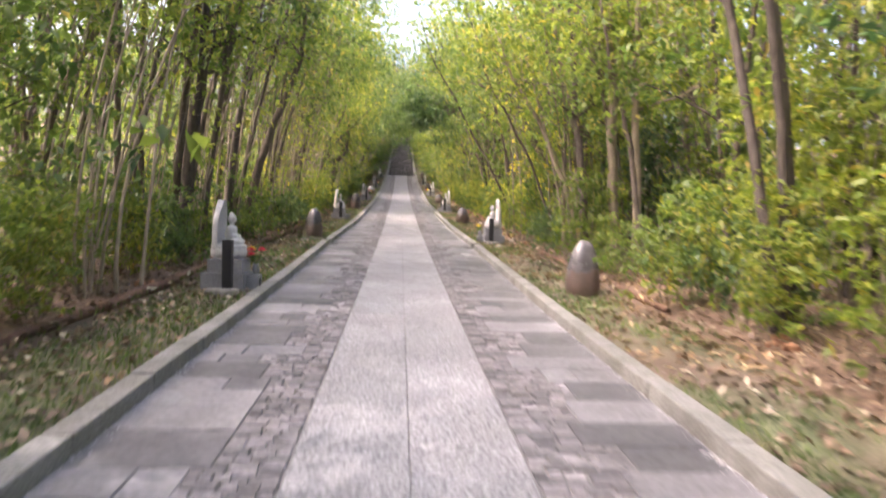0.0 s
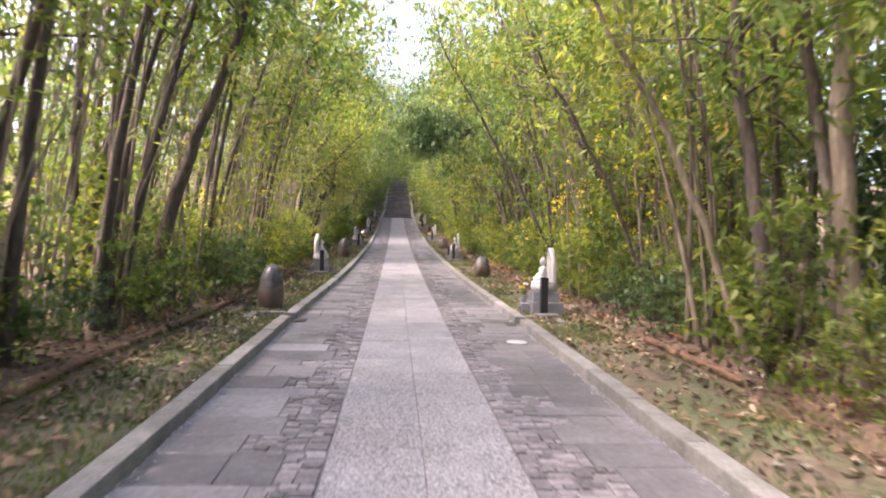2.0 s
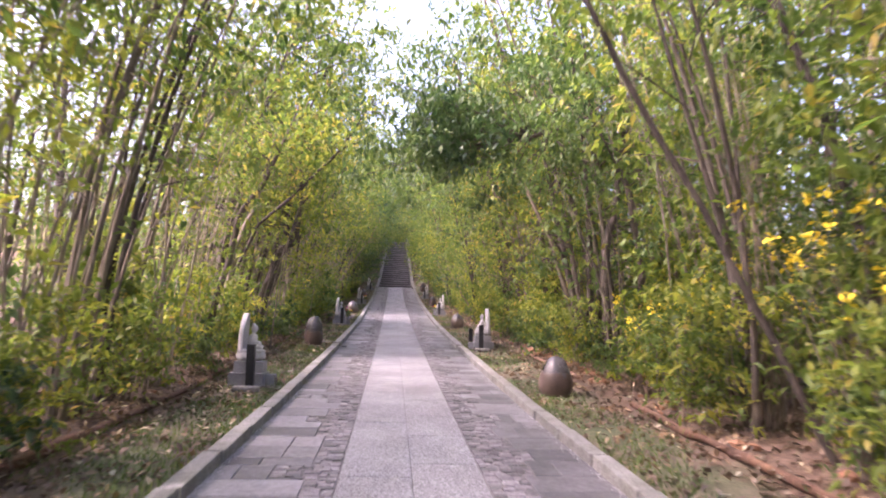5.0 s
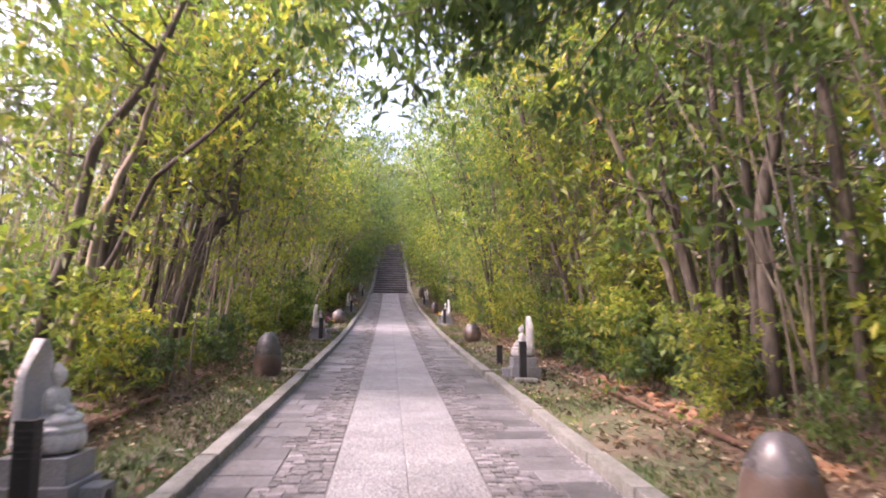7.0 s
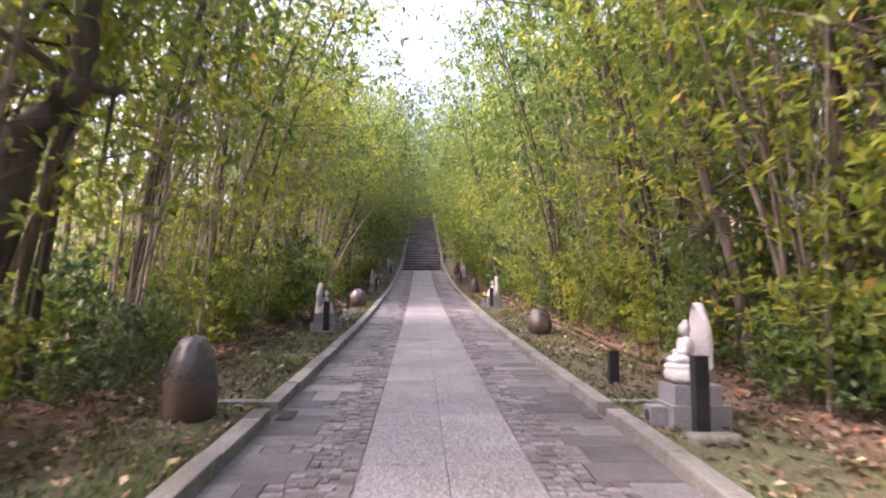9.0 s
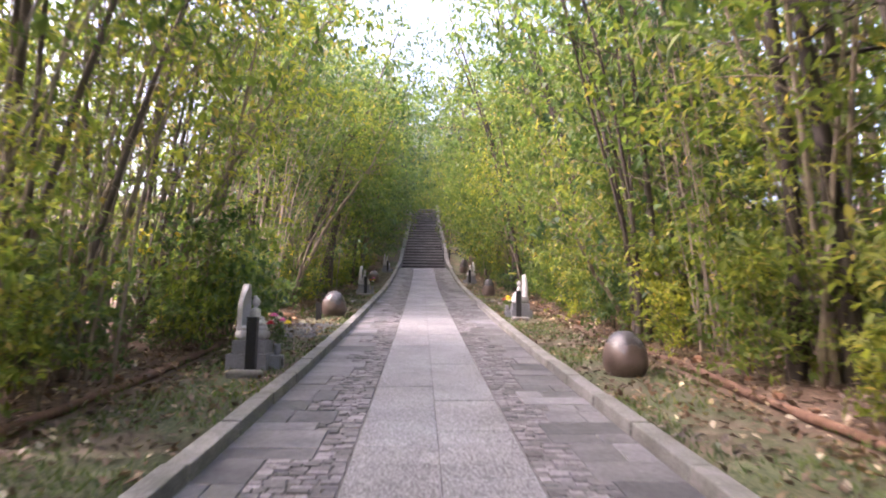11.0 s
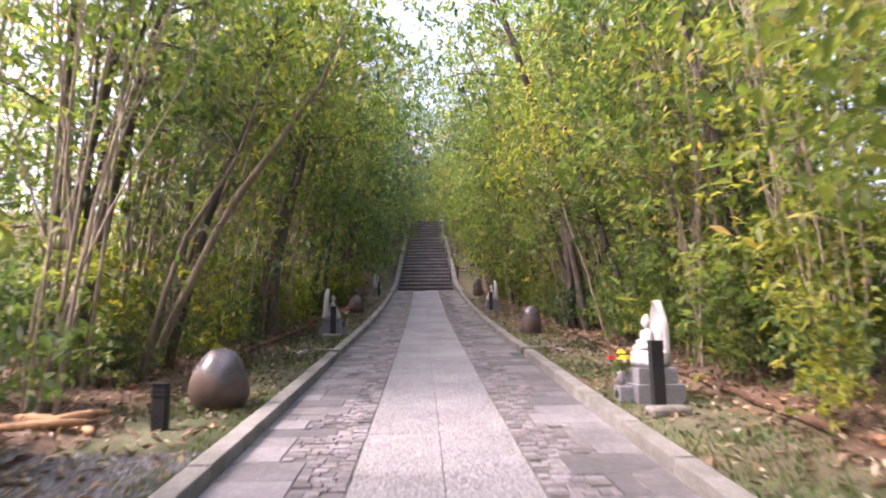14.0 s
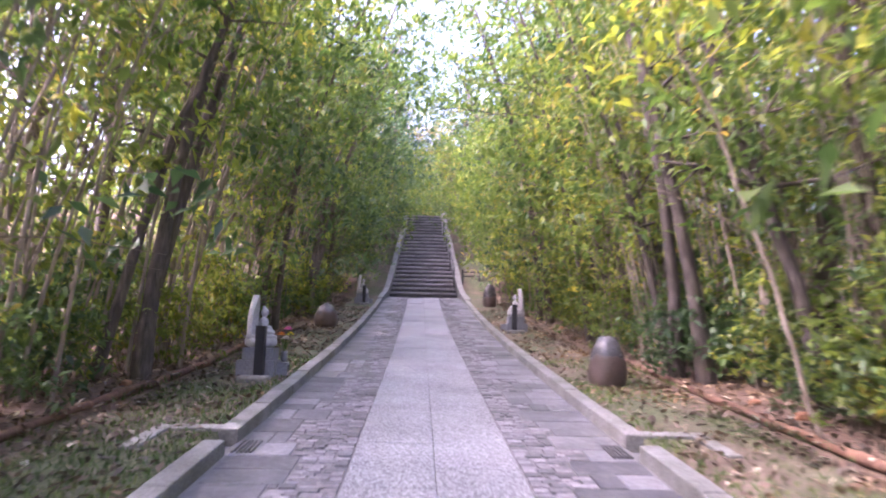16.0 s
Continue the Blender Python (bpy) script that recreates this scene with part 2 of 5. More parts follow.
LAMP_BLACK = plain_material("black_painted_metal", (0.008, 0.0085, 0.012), 0.5)
LAMP_GREY = plain_material("dark_grey_painted_metal", (0.013, 0.0135, 0.017), 0.6)
IRON = plain_material("cast_iron_grating", (0.11, 0.108, 0.11), 0.65, 0.5)
PETAL_YELLOW = plain_material("yellow_petals", (0.86, 0.66, 0.03), 0.6)
PETAL_RED = plain_material("red_petals", (0.55, 0.02, 0.05), 0.6)
PETAL_PINK = plain_material("pink_petals", (0.75, 0.16, 0.42), 0.6)
PETAL_WHITE = plain_material("cream_petals", (0.75, 0.70, 0.6), 0.6)
PETAL_ORANGE = plain_material("orange_petals", (0.80, 0.24, 0.03), 0.6)
STALK = plain_material("green_stalks", (0.06, 0.10, 0.03), 0.7)
CUT_WOOD = plain_material("splintered_wood", (0.42, 0.25, 0.14), 0.85, 0, 0.35, 14)


SOIL = plain_material("red_brown_soil", (0.24, 0.125, 0.075), 0.95, 0, 0.4, 18)


def ground_material():
    m, t, b = material("verge_and_forest_soil", 0.95)
    vec = world_pos(t)
    sep = t.nodes.new("ShaderNodeSeparateXYZ")
    t.links.new(vec, sep.inputs[0])
    ab = t.nodes.new("ShaderNodeMath")
    ab.operation = "ABSOLUTE"
    t.links.new(sep.outputs[0], ab.inputs[0])
    wide, fine, mid = noise_tex(t, vec, 0.9, 5), noise_tex(t, vec, 45, 4), noise_tex(t, vec, 7, 5)
    soil = ramp(t, mid, [(0.3, (0.072, 0.052, 0.038)), (0.55, (0.13, 0.098, 0.072)), (0.8, (0.20, 0.158, 0.118))])
    turf = ramp(t, fine, [(0.38, (0.026, 0.043, 0.018)), (0.5, (0.068, 0.083, 0.038)), (0.62, (0.135, 0.135, 0.075))])
    floor_leaves = ramp(t, noise_tex(t, vec, 22, 3), [(0.3, (0.055, 0.034, 0.024)), (0.55, (0.125, 0.082, 0.058)), (0.75, (0.22, 0.155, 0.11))])
    verge = mix(t, ramp(t, wide, [(0.44, (1, 1, 1)), (0.62, (0, 0, 0))]), soil, turf)
    rim = t.nodes.new("ShaderNodeMath")
    rim.operation = "MULTIPLY_ADD"
    t.links.new(mid, rim.inputs[0])
    rim.inputs[1].default_value = 0.9
    t.links.new(ab.outputs[0], rim.inputs[2])
    edge = t.nodes.new("ShaderNodeMapRange")
    edge.inputs["From Min"].default_value, edge.inputs["From Max"].default_value = 2.85, 3.15
    t.links.new(rim.outputs[0], edge.inputs["Value"])
    t.links.new(mix(t, edge.outputs[0], verge, floor_leaves), b.inputs["Base Color"])
    bump(t, b, mid, 0.6, 0.03)
    return m


GROUND = ground_material()


# ---- mesh helpers ----
def mesh_from(name, verts, faces, mat, smooth=False):
    me = bpy.data.meshes.new(name)
    me.from_pydata(verts, [], faces)
    me.materials.append(mat)
    if smooth:
        me.shade_smooth()
    me.update()
    return me


def mesh_bm(name, bm, mat, smooth=False):
    me = bpy.data.meshes.new(name)
    bmesh.ops.recalc_face_normals(bm, faces=bm.faces)
    bm.to_mesh(me)
    bm.free()
    me.materials.append(mat)
    if smooth:
        me.shade_smooth()
    return me


def part(name, data, mat, parent=None, label="", smooth=False):
    """One mesh object from a bmesh or a mesh, under a thing or a part."""
    me = data if isinstance(data, bpy.types.Mesh) else mesh_bm(name, data, mat, smooth)
    ob = new(name, me)
    if parent is not None:
        ob.parent = parent
    return tagged(ob, label)


def thing(name, label, category, group="", kind="", m=None):
    ob = new(name)
    ob.empty_display_size = 0.1
    if m is not None:
        ob.matrix_basis = m
    return tagged(ob, label, category, group, kind)


def box(bm, x0, y0, z0, x1, y1, z1, bevel=0.0):
    r = bmesh.ops.create_cube(bm, size=1.0)
    vs = r["verts"]
    bmesh.ops.scale(bm, vec=(x1 - x0, y1 - y0, z1 - z0), verts=vs)
    bmesh.ops.translate(bm, vec=((x0 + x1) / 2, (y0 + y1) / 2, (z0 + z1) / 2), verts=vs)
    if bevel:
        es = list({e for v in vs for e in v.link_edges})
        bmesh.ops.bevel(bm, geom=es, offset=bevel, segments=2, affect="EDGES", profile=0.6)


def boxed(x0, y0, z0, x1, y1, z1, bevel=0.0):
    bm = bmesh.new()
    box(bm, x0, y0, z0, x1, y1, z1, bevel)
    return bm


def slab_mesh(name, w, l, h, mat, chamfer=0.006):
    """Paving piece: chamfered top, open below, centred on its top."""
    a, c, q = w / 2, l / 2, chamfer
    v = [(-a, -c, -h), (a, -c, -h), (a, c, -h), (-a, c, -h), (-a, -c, -q), (a, -c, -q), (a, c, -q), (-a, c, -q),
         (-a + q, -c + q, 0), (a - q, -c + q, 0), (a - q, c - q, 0), (-a + q, c - q, 0)]
    f = [(0, 1, 5, 4), (1, 2, 6, 5), (2, 3, 7, 6), (3, 0, 4, 7), (4, 5, 9, 8), (5, 6, 10, 9), (6, 7, 11, 10), (7, 4, 8, 11), (8, 9, 10, 11)]
    return mesh_from(name, v, f, mat)


def lathe(bm, profile, seg=24):
    rings = []
    for r, z in profile:
        rings.append([bm.verts.new((r * math.cos(2 * math.pi * k / seg), r * math.sin(2 * math.pi * k / seg), z)) for k in range(seg)])
    for a, b in zip(rings, rings[1:]):
        for k in range(seg):
            bm.faces.new((a[k], a[(k + 1) % seg], b[(k + 1) % seg], b[k]))
    bm.faces.new(rings[0][::-1])
    bm.faces.new(rings[-1])


def ball(bm, centre, radii, sub=2):
    r = bmesh.ops.create_icosphere(bm, subdivisions=sub, radius=1.0)
    bmesh.ops.scale(bm, vec=radii, verts=r["verts"])
    bmesh.ops.translate(bm, vec=centre, verts=r["verts"])


class Cloud:
    """Collects tubes and leaves as plain vertex and face lists."""

    def __init__(self):
        self.v, self.f = [], []

    def tube(self, pts, radii, sides=5):
        base = len(self.v)
        for i, p in enumerate(pts):
            d = (pts[min(i + 1, len(pts) - 1)] - pts[max(i - 1, 0)]).normalized()
            u = d.orthogonal().normalized() if abs(d.z) < 0.95 else Vector((1, 0, 0))
            u = (u - d * u.dot(d)).normalized()
            w = d.cross(u)
            for k in range(sides):
                a = 2 * math.pi * k / sides
                self.v.append(p + (u * math.cos(a) + w * math.sin(a)) * radii[i])
        for i in range(len(pts) - 1):
            for k in range(sides):
                a, b = base + i * sides + k, base + i * sides + (k + 1) % sides
                self.f.append((a, b, b + sides, a + sides))
        self.v.append(pts[-1])
        tip = len(self.v) - 1
        for k in range(sides):
            self.f.append((base + (len(pts) - 1) * sides + k, base + (len(pts) - 1) * sides + (k + 1) % sides, tip))


def leaf_mesh(name, centres, rng, length, width, mat, droop=0.5, flat=0.6):
    """Many folded leaves, each of its own size and turn, at the given centres."""
    c = np.asarray(centres, dtype=np.float64)
    n = len(c)
    az = rng.uniform(0, 2 * np.pi, n)
    dip = rng.normal(-droop, 0.45, n)
    d = np.stack([np.cos(az) * np.cos(dip), np.sin(az) * np.cos(dip), np.sin(dip)], 1)
    up = np.stack([rng.normal(0, 1 - flat, n), rng.normal(0, 1 - flat, n), np.ones(n)], 1)
    s = np.cross(d, up)
    s /= np.linalg.norm(s, axis=1, keepdims=True) + 1e-9
    nn = np.cross(s, d)
    le = (length * rng.uniform(0.65, 1.3, n))[:, None]
    wi = (width * rng.uniform(0.7, 1.25, n))[:, None]
    b = c - d * le * 0.5
    tip = c + d * le * 0.5 - nn * le * 0.08
    l = c - d * le * 0.06 + s * wi * 0.5 + nn * wi * 0.18
    r = c - d * le * 0.06 - s * wi * 0.5 + nn * wi * 0.18
    v = np.stack([b, r, tip, l], 1).reshape(-1, 3)
    i = np.arange(n) * 4
    f = np.stack([i, i + 1, i + 2, i, i + 2, i + 3], 1).reshape(-1, 3)
    me = bpy.data.meshes.new(name)
    me.vertices.add(len(v))
    me.vertices.foreach_set("co", v.astype(np.float32).ravel())
    me.loops.add(f.size)
    me.loops.foreach_set("vertex_index", f.astype(np.int32).ravel())
    me.polygons.add(len(f))
    me.polygons.foreach_set("loop_start", (np.arange(len(f)) * 3).astype(np.int32))
    me.update(calc_edges=True)
    me.validate()
    me.materials.append(mat)
    return me


# ---- ground: one sheet to the horizon ----
def build_ground():
    xs = [-900, -300, -120, -60, -35, -24, -17, -13, -10, -8, -6.5, -5.5, -4.7, -4.0, -3.5, -3.1, -2.85, -2.6, -2.3, -2.0, -1.8, -1.0, -0.5]
    xs = xs + [-x for x in reversed(xs)]
    ys = [-900, -300, -120, -60, -35, -25] + [-18 + 0.6 * i for i in range(int((TOP_Y + 8 + 18) / 0.6) + 1)] + [100, 106, 115, 140, 200, 400, 1200]
    snap = {1.8: 0.0, 1.0: -0.04}
    v = []
    for y in ys:
        for x in xs:
            if abs(x) in snap:
                x = math.copysign(kerb_out(y) + snap[abs(x)], x)
            v.append((x, y, ground_z(x, y)))
    n = len(xs)
    f = [(j * n + i, j * n + i + 1, (j + 1) * n + i + 1, (j + 1) * n + i) for j in range(len(ys) - 1) for i in range(n - 1)]
    tagged(new("ground", mesh_from("ground", v, f, GROUND, True)), "brown soil and mossy verge beside the avenue", "ground", "", "structure")


build_ground()

# ---- avenue bed under the paving ----
Y0 = -7.0


def build_bed():
    ys = [Y0 - 8 + 0.5 * i for i in range(int((FOOT - Y0 + 8) / 0.5) + 1)] + [FOOT + 0.1]
    v = []
    for y in ys:
        z = grade(y) - ROAD_DROP - 0.009
        k = kerb_in(y) + 0.02
        v += [(-k, y, z), (k, y, z), (-k, y, z - 0.08), (k, y, z - 0.08)]
    f = []
    for j in range(len(ys) - 1):
        a, b = 4 * j, 4 * j + 4
        f += [(a, a + 1, b + 1, b), (a + 3, a + 2, b + 2, b + 3)]
    return tagged(new("road", mesh_from("road", v, f, MORTAR)), "stone-paved avenue with a pale granite centre strip", "road", "", "structure")


road = build_bed()

# ---- kerb line: gaps where the side drains run out ----
DRAINS = (13.4, 28.0, 45.3)
GAP = 0.26


# ---- plants ----
def grow(name, seed, height, lean, stems, r0, clump, leaves, leaf, bark, leaf_mat, first=0.3, limb=1.0, tag=("", "", "")):
    """Tree or shrub whose stems bend towards its own +x. Parts: trunk, crown."""
    rng = np.random.default_rng(seed)
    wood, spots = Cloud(), []
    for s in range(stems):
        h = height * rng.uniform(0.75, 1.08)
        le = lean * rng.uniform(0.35, 0.95)
        side = rng.normal(0, 0.12) * height * (0.3 if stems == 1 else 1)
        bx, by = rng.normal(0, 0.14, 2) * (0.2 if stems == 1 else 1)
        w1, w2, ph = rng.uniform(0.03, 0.12), rng.uniform(0.03, 0.12), rng.uniform(0, 6)
        big = height > 5
        far = name == "forest_tree"
        n = 6 if far else (9 if big else 5)
        pts = []
        for i in range(n):
            t = i / (n - 1)
            pts.append(Vector((bx + le * t ** 1.5 + w1 * math.sin(5 * t + ph), by + side * t ** 1.2 + w2 * math.sin(4 * t + ph * 2), -0.15 + (h + 0.15) * t)))
        r = r0 * rng.uniform(0.65, 1.15)
        wood.tube(pts, [r * (1 - 0.82 * i / (n - 1)) * (1.35 if i == 0 else 1) for i in range(n)], 4 if far else (5 if big else 3))
        k = max(3, int((7 if big else 4.5) * limb))
        for j in range(k):
            t = first + (0.98 - first) * (j + rng.uniform(0, 1)) / k
            i = min(n - 2, int(t * (n - 1)))
            p = pts[i].lerp(pts[i + 1], t * (n - 1) - i)
            az = rng.uniform(-math.pi, math.pi)
            ln = limb * height * rng.uniform(0.09, 0.22) * (1.15 - 0.5 * t)
            d = Vector((math.cos(az) + 0.1, math.sin(az), rng.uniform(0.1, 0.9))).normalized()
            q = [p, p + d * ln * 0.35 + Vector((0, 0, 0.02)), p + d * ln * 0.7, p + d * ln + Vector((0, 0, -0.06 * ln))]
            rr = r * (1 - 0.8 * t) * 0.45
            if big:
                wood.tube(q, [rr, rr * 0.8, rr * 0.55, rr * 0.3], 3)
            elif height > 2 or j % 3 == 0:
                wood.tube([q[0], q[1], q[3]], [rr, rr * 0.7, rr * 0.3], 3)
            spots += [q[2], q[3]]
            for _ in range(2):
                e = q[rng.integers(1, 4)] + Vector(rng.normal(0, 0.3, 3)) * ln * 0.7
                if big and not far:
                    wood.tube([q[1], e], [rr * 0.4, rr * 0.18], 3)
                spots.append(e)
        spots.append(pts[-1])
    c = []
    per = leaves / len(spots)
    for s in spots:
        m = per * rng.uniform(0.4, 1.6)
        # leaves sit along short sprays, which leaves gaps between them
        for _ in range(int(m / 9 + rng.random())):
            o = np.array(s) + rng.normal(0, 1, 3) * clump * np.array((1, 1, 0.6))
            az = rng.uniform(0, 6.28)
            d = np.array((math.cos(az), math.sin(az), rng.uniform(-0.6, 0.25)))
            tt = rng.uniform(-0.5, 0.5, 9)[:, None] * leaf[0] * 4.0
            c.append(o + tt * d + rng.normal(0, leaf[0] * 0.28, (9, 3)))
    c = np.concatenate(c)
    c = c[c[:, 2] > 0.06]
    ob = thing(name, *tag)
    part("trunk", mesh_from("trunk", wood.v, wood.f, bark, True), None, ob)
    part("crown", leaf_mesh("crown", c, rng, leaf[0], leaf[1], leaf_mat), None, ob)
    return ob


tree_tag = ("slender leaning tree with grey-brown stems and mid-green leaves", "tree", "trees along the avenue")
yel_tag = ("leaning thicket tree with pale stems and yellow-green leaves", "tree", "trees along the avenue")
dark_tag = ("tall tree with a dark trunk and deep green leaves", "tree", "trees along the avenue")
rust_tag = ("slender tree with rusty autumn leaves", "tree", "trees along the avenue")
shrub_tag = ("dense green shrub growing out of leaf litter", "shrub", "shrubs along the avenue")
yshrub_tag = ("bright yellow-green shrub growing out of leaf litter", "shrub", "shrubs along the avenue")

LEAN_TREES = [
    grow("tree", 11, 7.6, 1.7, 3, 0.055, 0.42, 2200, (0.165, 0.066), BARK_DARK, LEAF_MID, 0.26, 1.2, tag=tree_tag),
    grow("tree", 12, 8.4, 2.2, 2, 0.075, 0.48, 2200, (0.165, 0.066), BARK_DARK, LEAF_MID, 0.28, 1.3, tag=tree_tag),
    grow("tree", 13, 6.6, 1.6, 5, 0.034, 0.42, 2400, (0.14, 0.050), BARK_PALE, LEAF_YELLOW, 0.22, 1.2, tag=yel_tag),
    grow("tree", 14, 7.4, 2.2, 4, 0.040, 0.45, 2400, (0.14, 0.052), BARK_PALE, LEAF_YELLOW, 0.25, 1.2, tag=yel_tag),
]
BARE_TREES = [
    grow("tree", 15, 7.8, 2.3, 5, 0.045, 0.46, 1950, (0.165, 0.063), BARK_DARK, LEAF_MID, 0.42, 1.1, tag=tree_tag),
    grow("tree", 16, 7.0, 2.6, 6, 0.034, 0.46, 1950, (0.155, 0.06), BARK_PALE, LEAF_YELLOW, 0.40, 1.1, tag=yel_tag),
    grow("tree", 17, 8.6, 2.8, 3, 0.075, 0.5, 1950, (0.165, 0.066), BARK_DARK, LEAF_MID, 0.42, 1.3, tag=tree_tag),
]
DENSE_TREES = [
    grow("tree", 18, 6.8, 1.5, 5, 0.035, 0.5, 2400, (0.175, 0.072), BARK_PALE, LEAF_DARK, 0.10, 1.5, tag=("bushy tree with thin stems and deep green leaves down low", "tree", "trees along the avenue")),
    grow("tree", 19, 6.2, 1.3, 5, 0.035, 0.5, 2400, (0.175, 0.072), BARK_PALE, LEAF_MID, 0.10, 1.5, tag=("bushy tree with thin stems and green leaves down low", "tree", "trees along the avenue")),
]
TALL_TREES = [
    grow("tree", 21, 9.6, 1.2, 1, 0.11, 0.6, 2500, (0.19, 0.077), BARK_DARK, LEAF_DARK, 0.22, 1.7, tag=dark_tag),
    grow("tree", 22, 9.0, 1.6, 2, 0.10, 0.55, 2500, (0.18, 0.072), BARK_DARK, LEAF_MID, 0.25, 1.6, tag=tree_tag),
]
DEEP_TREE = grow("tree", 27, 9.4, 1.3, 2, 0.10, 0.62, 3400, (0.20, 0.085), BARK_DARK, LEAF_DEEP, 0.2, 1.7, tag=("tall broad tree with deep bluish-green leaves beside the stairs", "tree", "trees along the avenue"))
RUST_TREE = grow("tree", 23, 9.0, 1.4, 2, 0.07, 0.55, 2000, (0.15, 0.06), BARK_PALE, LEAF_RUST, 0.35, 1.4, tag=rust_tag)
sap_tag = ("thin sapling with pale stems and loose green leaf sprays", "sapling", "saplings along the avenue")
ysap_tag = ("thin sapling with pale stems and yellow-green leaf sprays", "sapling", "saplings along the avenue")
SAPLINGS = [
    grow("sapling", 51, 3.6, 0.6, 4, 0.018, 0.30, 1300, (0.145, 0.058), BARK_PALE, LEAF_MID, 0.16, 1.5, tag=sap_tag),
    grow("sapling", 52, 3.0, 0.5, 3, 0.016, 0.28, 1150, (0.165, 0.067), BARK_PALE, LEAF_YELLOW, 0.18, 1.6, tag=ysap_tag),
    grow("sapling", 53, 4.2, 0.9, 5, 0.020, 0.32, 1300, (0.145, 0.052), BARK_PALE, LEAF_YELLOW, 0.22, 1.4, tag=ysap_tag),
    grow("sapling", 54, 2.6, 0.3, 4, 0.016, 0.26, 1150, (0.155, 0.065), BARK_DARK, LEAF_DARK, 0.14, 1.6, tag=sap_tag),
]
SHRUBS = [
    grow("shrub", 31, 1.3, 0.15, 6, 0.010, 0.20, 640, (0.12, 0.055), BARK_PALE, LEAF_MID, 0.15, 1.6, tag=shrub_tag),
    grow("shrub", 32, 1.0, 0.15, 6, 0.009, 0.18, 640, (0.13, 0.06), BARK_DARK, LEAF_DARK, 0.12, 1.7, tag=shrub_tag),
    grow("shrub", 33, 1.5, 0.2, 5, 0.010, 0.22, 640, (0.13, 0.055), BARK_PALE, LEAF_YELLOW, 0.2, 1.5, tag=yshrub_tag),
]
CANES = [
    grow("thicket", 71, 5.2, 1.7, 8, 0.021, 0.40, 420, (0.14, 0.052), BARK_CANE, LEAF_YELLOW, 0.45, 0.9, tag=("clump of slender pale bare stems leaning over the verge", "thicket", "bare-stemmed thickets")),
    grow("thicket", 72, 6.2, 2.1, 7, 0.024, 0.45, 420, (0.14, 0.052), BARK_CANE, LEAF_MID, 0.5, 0.9, tag=("clump of slender pale bare stems leaning over the verge", "thicket", "bare-stemmed thickets")),
    grow("thicket", 73, 4.3, 1.1, 9, 0.017, 0.35, 420, (0.13, 0.05), BARK_CANE, LEAF_YELLOW, 0.4, 1.0, tag=("clump of slender pale bare stems leaning over the verge", "thicket", "bare-stemmed thickets")),
]
REAR_TREES = [
    grow("tree", 24, 9.8, 1.2, 2, 0.09, 0.62, 2000, (0.20, 0.085), BARK_DARK, LEAF_MID, 0.18, 1.3, tag=tree_tag),
    grow("tree", 25, 9.0, 1.4, 3, 0.06, 0.6, 2000, (0.19, 0.08), BARK_PALE, LEAF_YELLOW, 0.2, 1.2, tag=yel_tag),
]
FAR_TREE = grow("forest_tree", 41, 10.5, 0.8, 3, 0.10, 0.8, 1600, (0.27, 0.12), BARK_DARK, LEAF_MID, 0.10, 1.6, tag=("tall forest tree with mid-green leaves", "tree", "trees of the wood"))

rp = random.Random(5)
used = set()


def open_sky(y):
    """Half width of the strip over the avenue that the crowns leave free."""
    return float(np.interp(y, (0, 12, 18, 24, 32, 40, 48, 58), (0.42, 0.45, 0.6, 0.9, 0.55, 0.2, 0.0, -0.1)))


def crown_points(source):
    me = [c for c in source.children if c.name.startswith("crown")][0].data
    co = np.empty(len(me.vertices) * 3, dtype=np.float32)
    me.vertices.foreach_get("co", co)
    return co.reshape(-1, 3)[::12]


def clear_of_avenue(source, x, y, turn, size):
    """Moves a tree outwards until its crown stays beside the open strip of sky."""
    if abs(x) > 8.5 or y > 66:
        return x
    p = crown_points(source) * size
    high = p[p[:, 2] > 2.4]
    if not len(high):
        return x
    a = radians(turn)
    inward = -math.copysign(1, x) * (high[:, 0] * math.cos(a) - high[:, 1] * math.sin(a))
    need = open_sky(y) + float(np.percentile(inward, 96.5))
    return math.copysign(max(abs(x), min(need, abs(x) + (0.6 if source in CANES else 2.4))), x)


def place(source, x, y, turn, size, sink=0.0):
    """The first use moves the model itself, later ones copy it."""
    low = source in SHRUBS or source in SAPLINGS or source in CANES
    if in_gap(x, y) and not low:
        return None
    if source not in SHRUBS:
        x = clear_of_avenue(source, x, y, turn, size)
    m = Matrix.LocRotScale((x, y, ground_z(x, y) - sink), Euler((0, 0, radians(turn))), (size,) * 3)
    if source in used:
        made = copy_thing(source, m @ Matrix.Diagonal((*[1 / s for s in source.scale], 1)))
    else:
        used.add(source)
        source.matrix_basis = m
        made = source
    return made


SUN_GAPS = ((23.2, 1.6), (40.6, 1.5), (31.7, 1.0))    # thin places in the wood on the sunny side


def in_gap(x, y):
    return -15.0 < x < -2.9 and any(abs(y - c) < w for c, w in SUN_GAPS)


def in_clearing(x, y):
    return -3.4 < x < -1.7 and 36.9 < y < 40.5


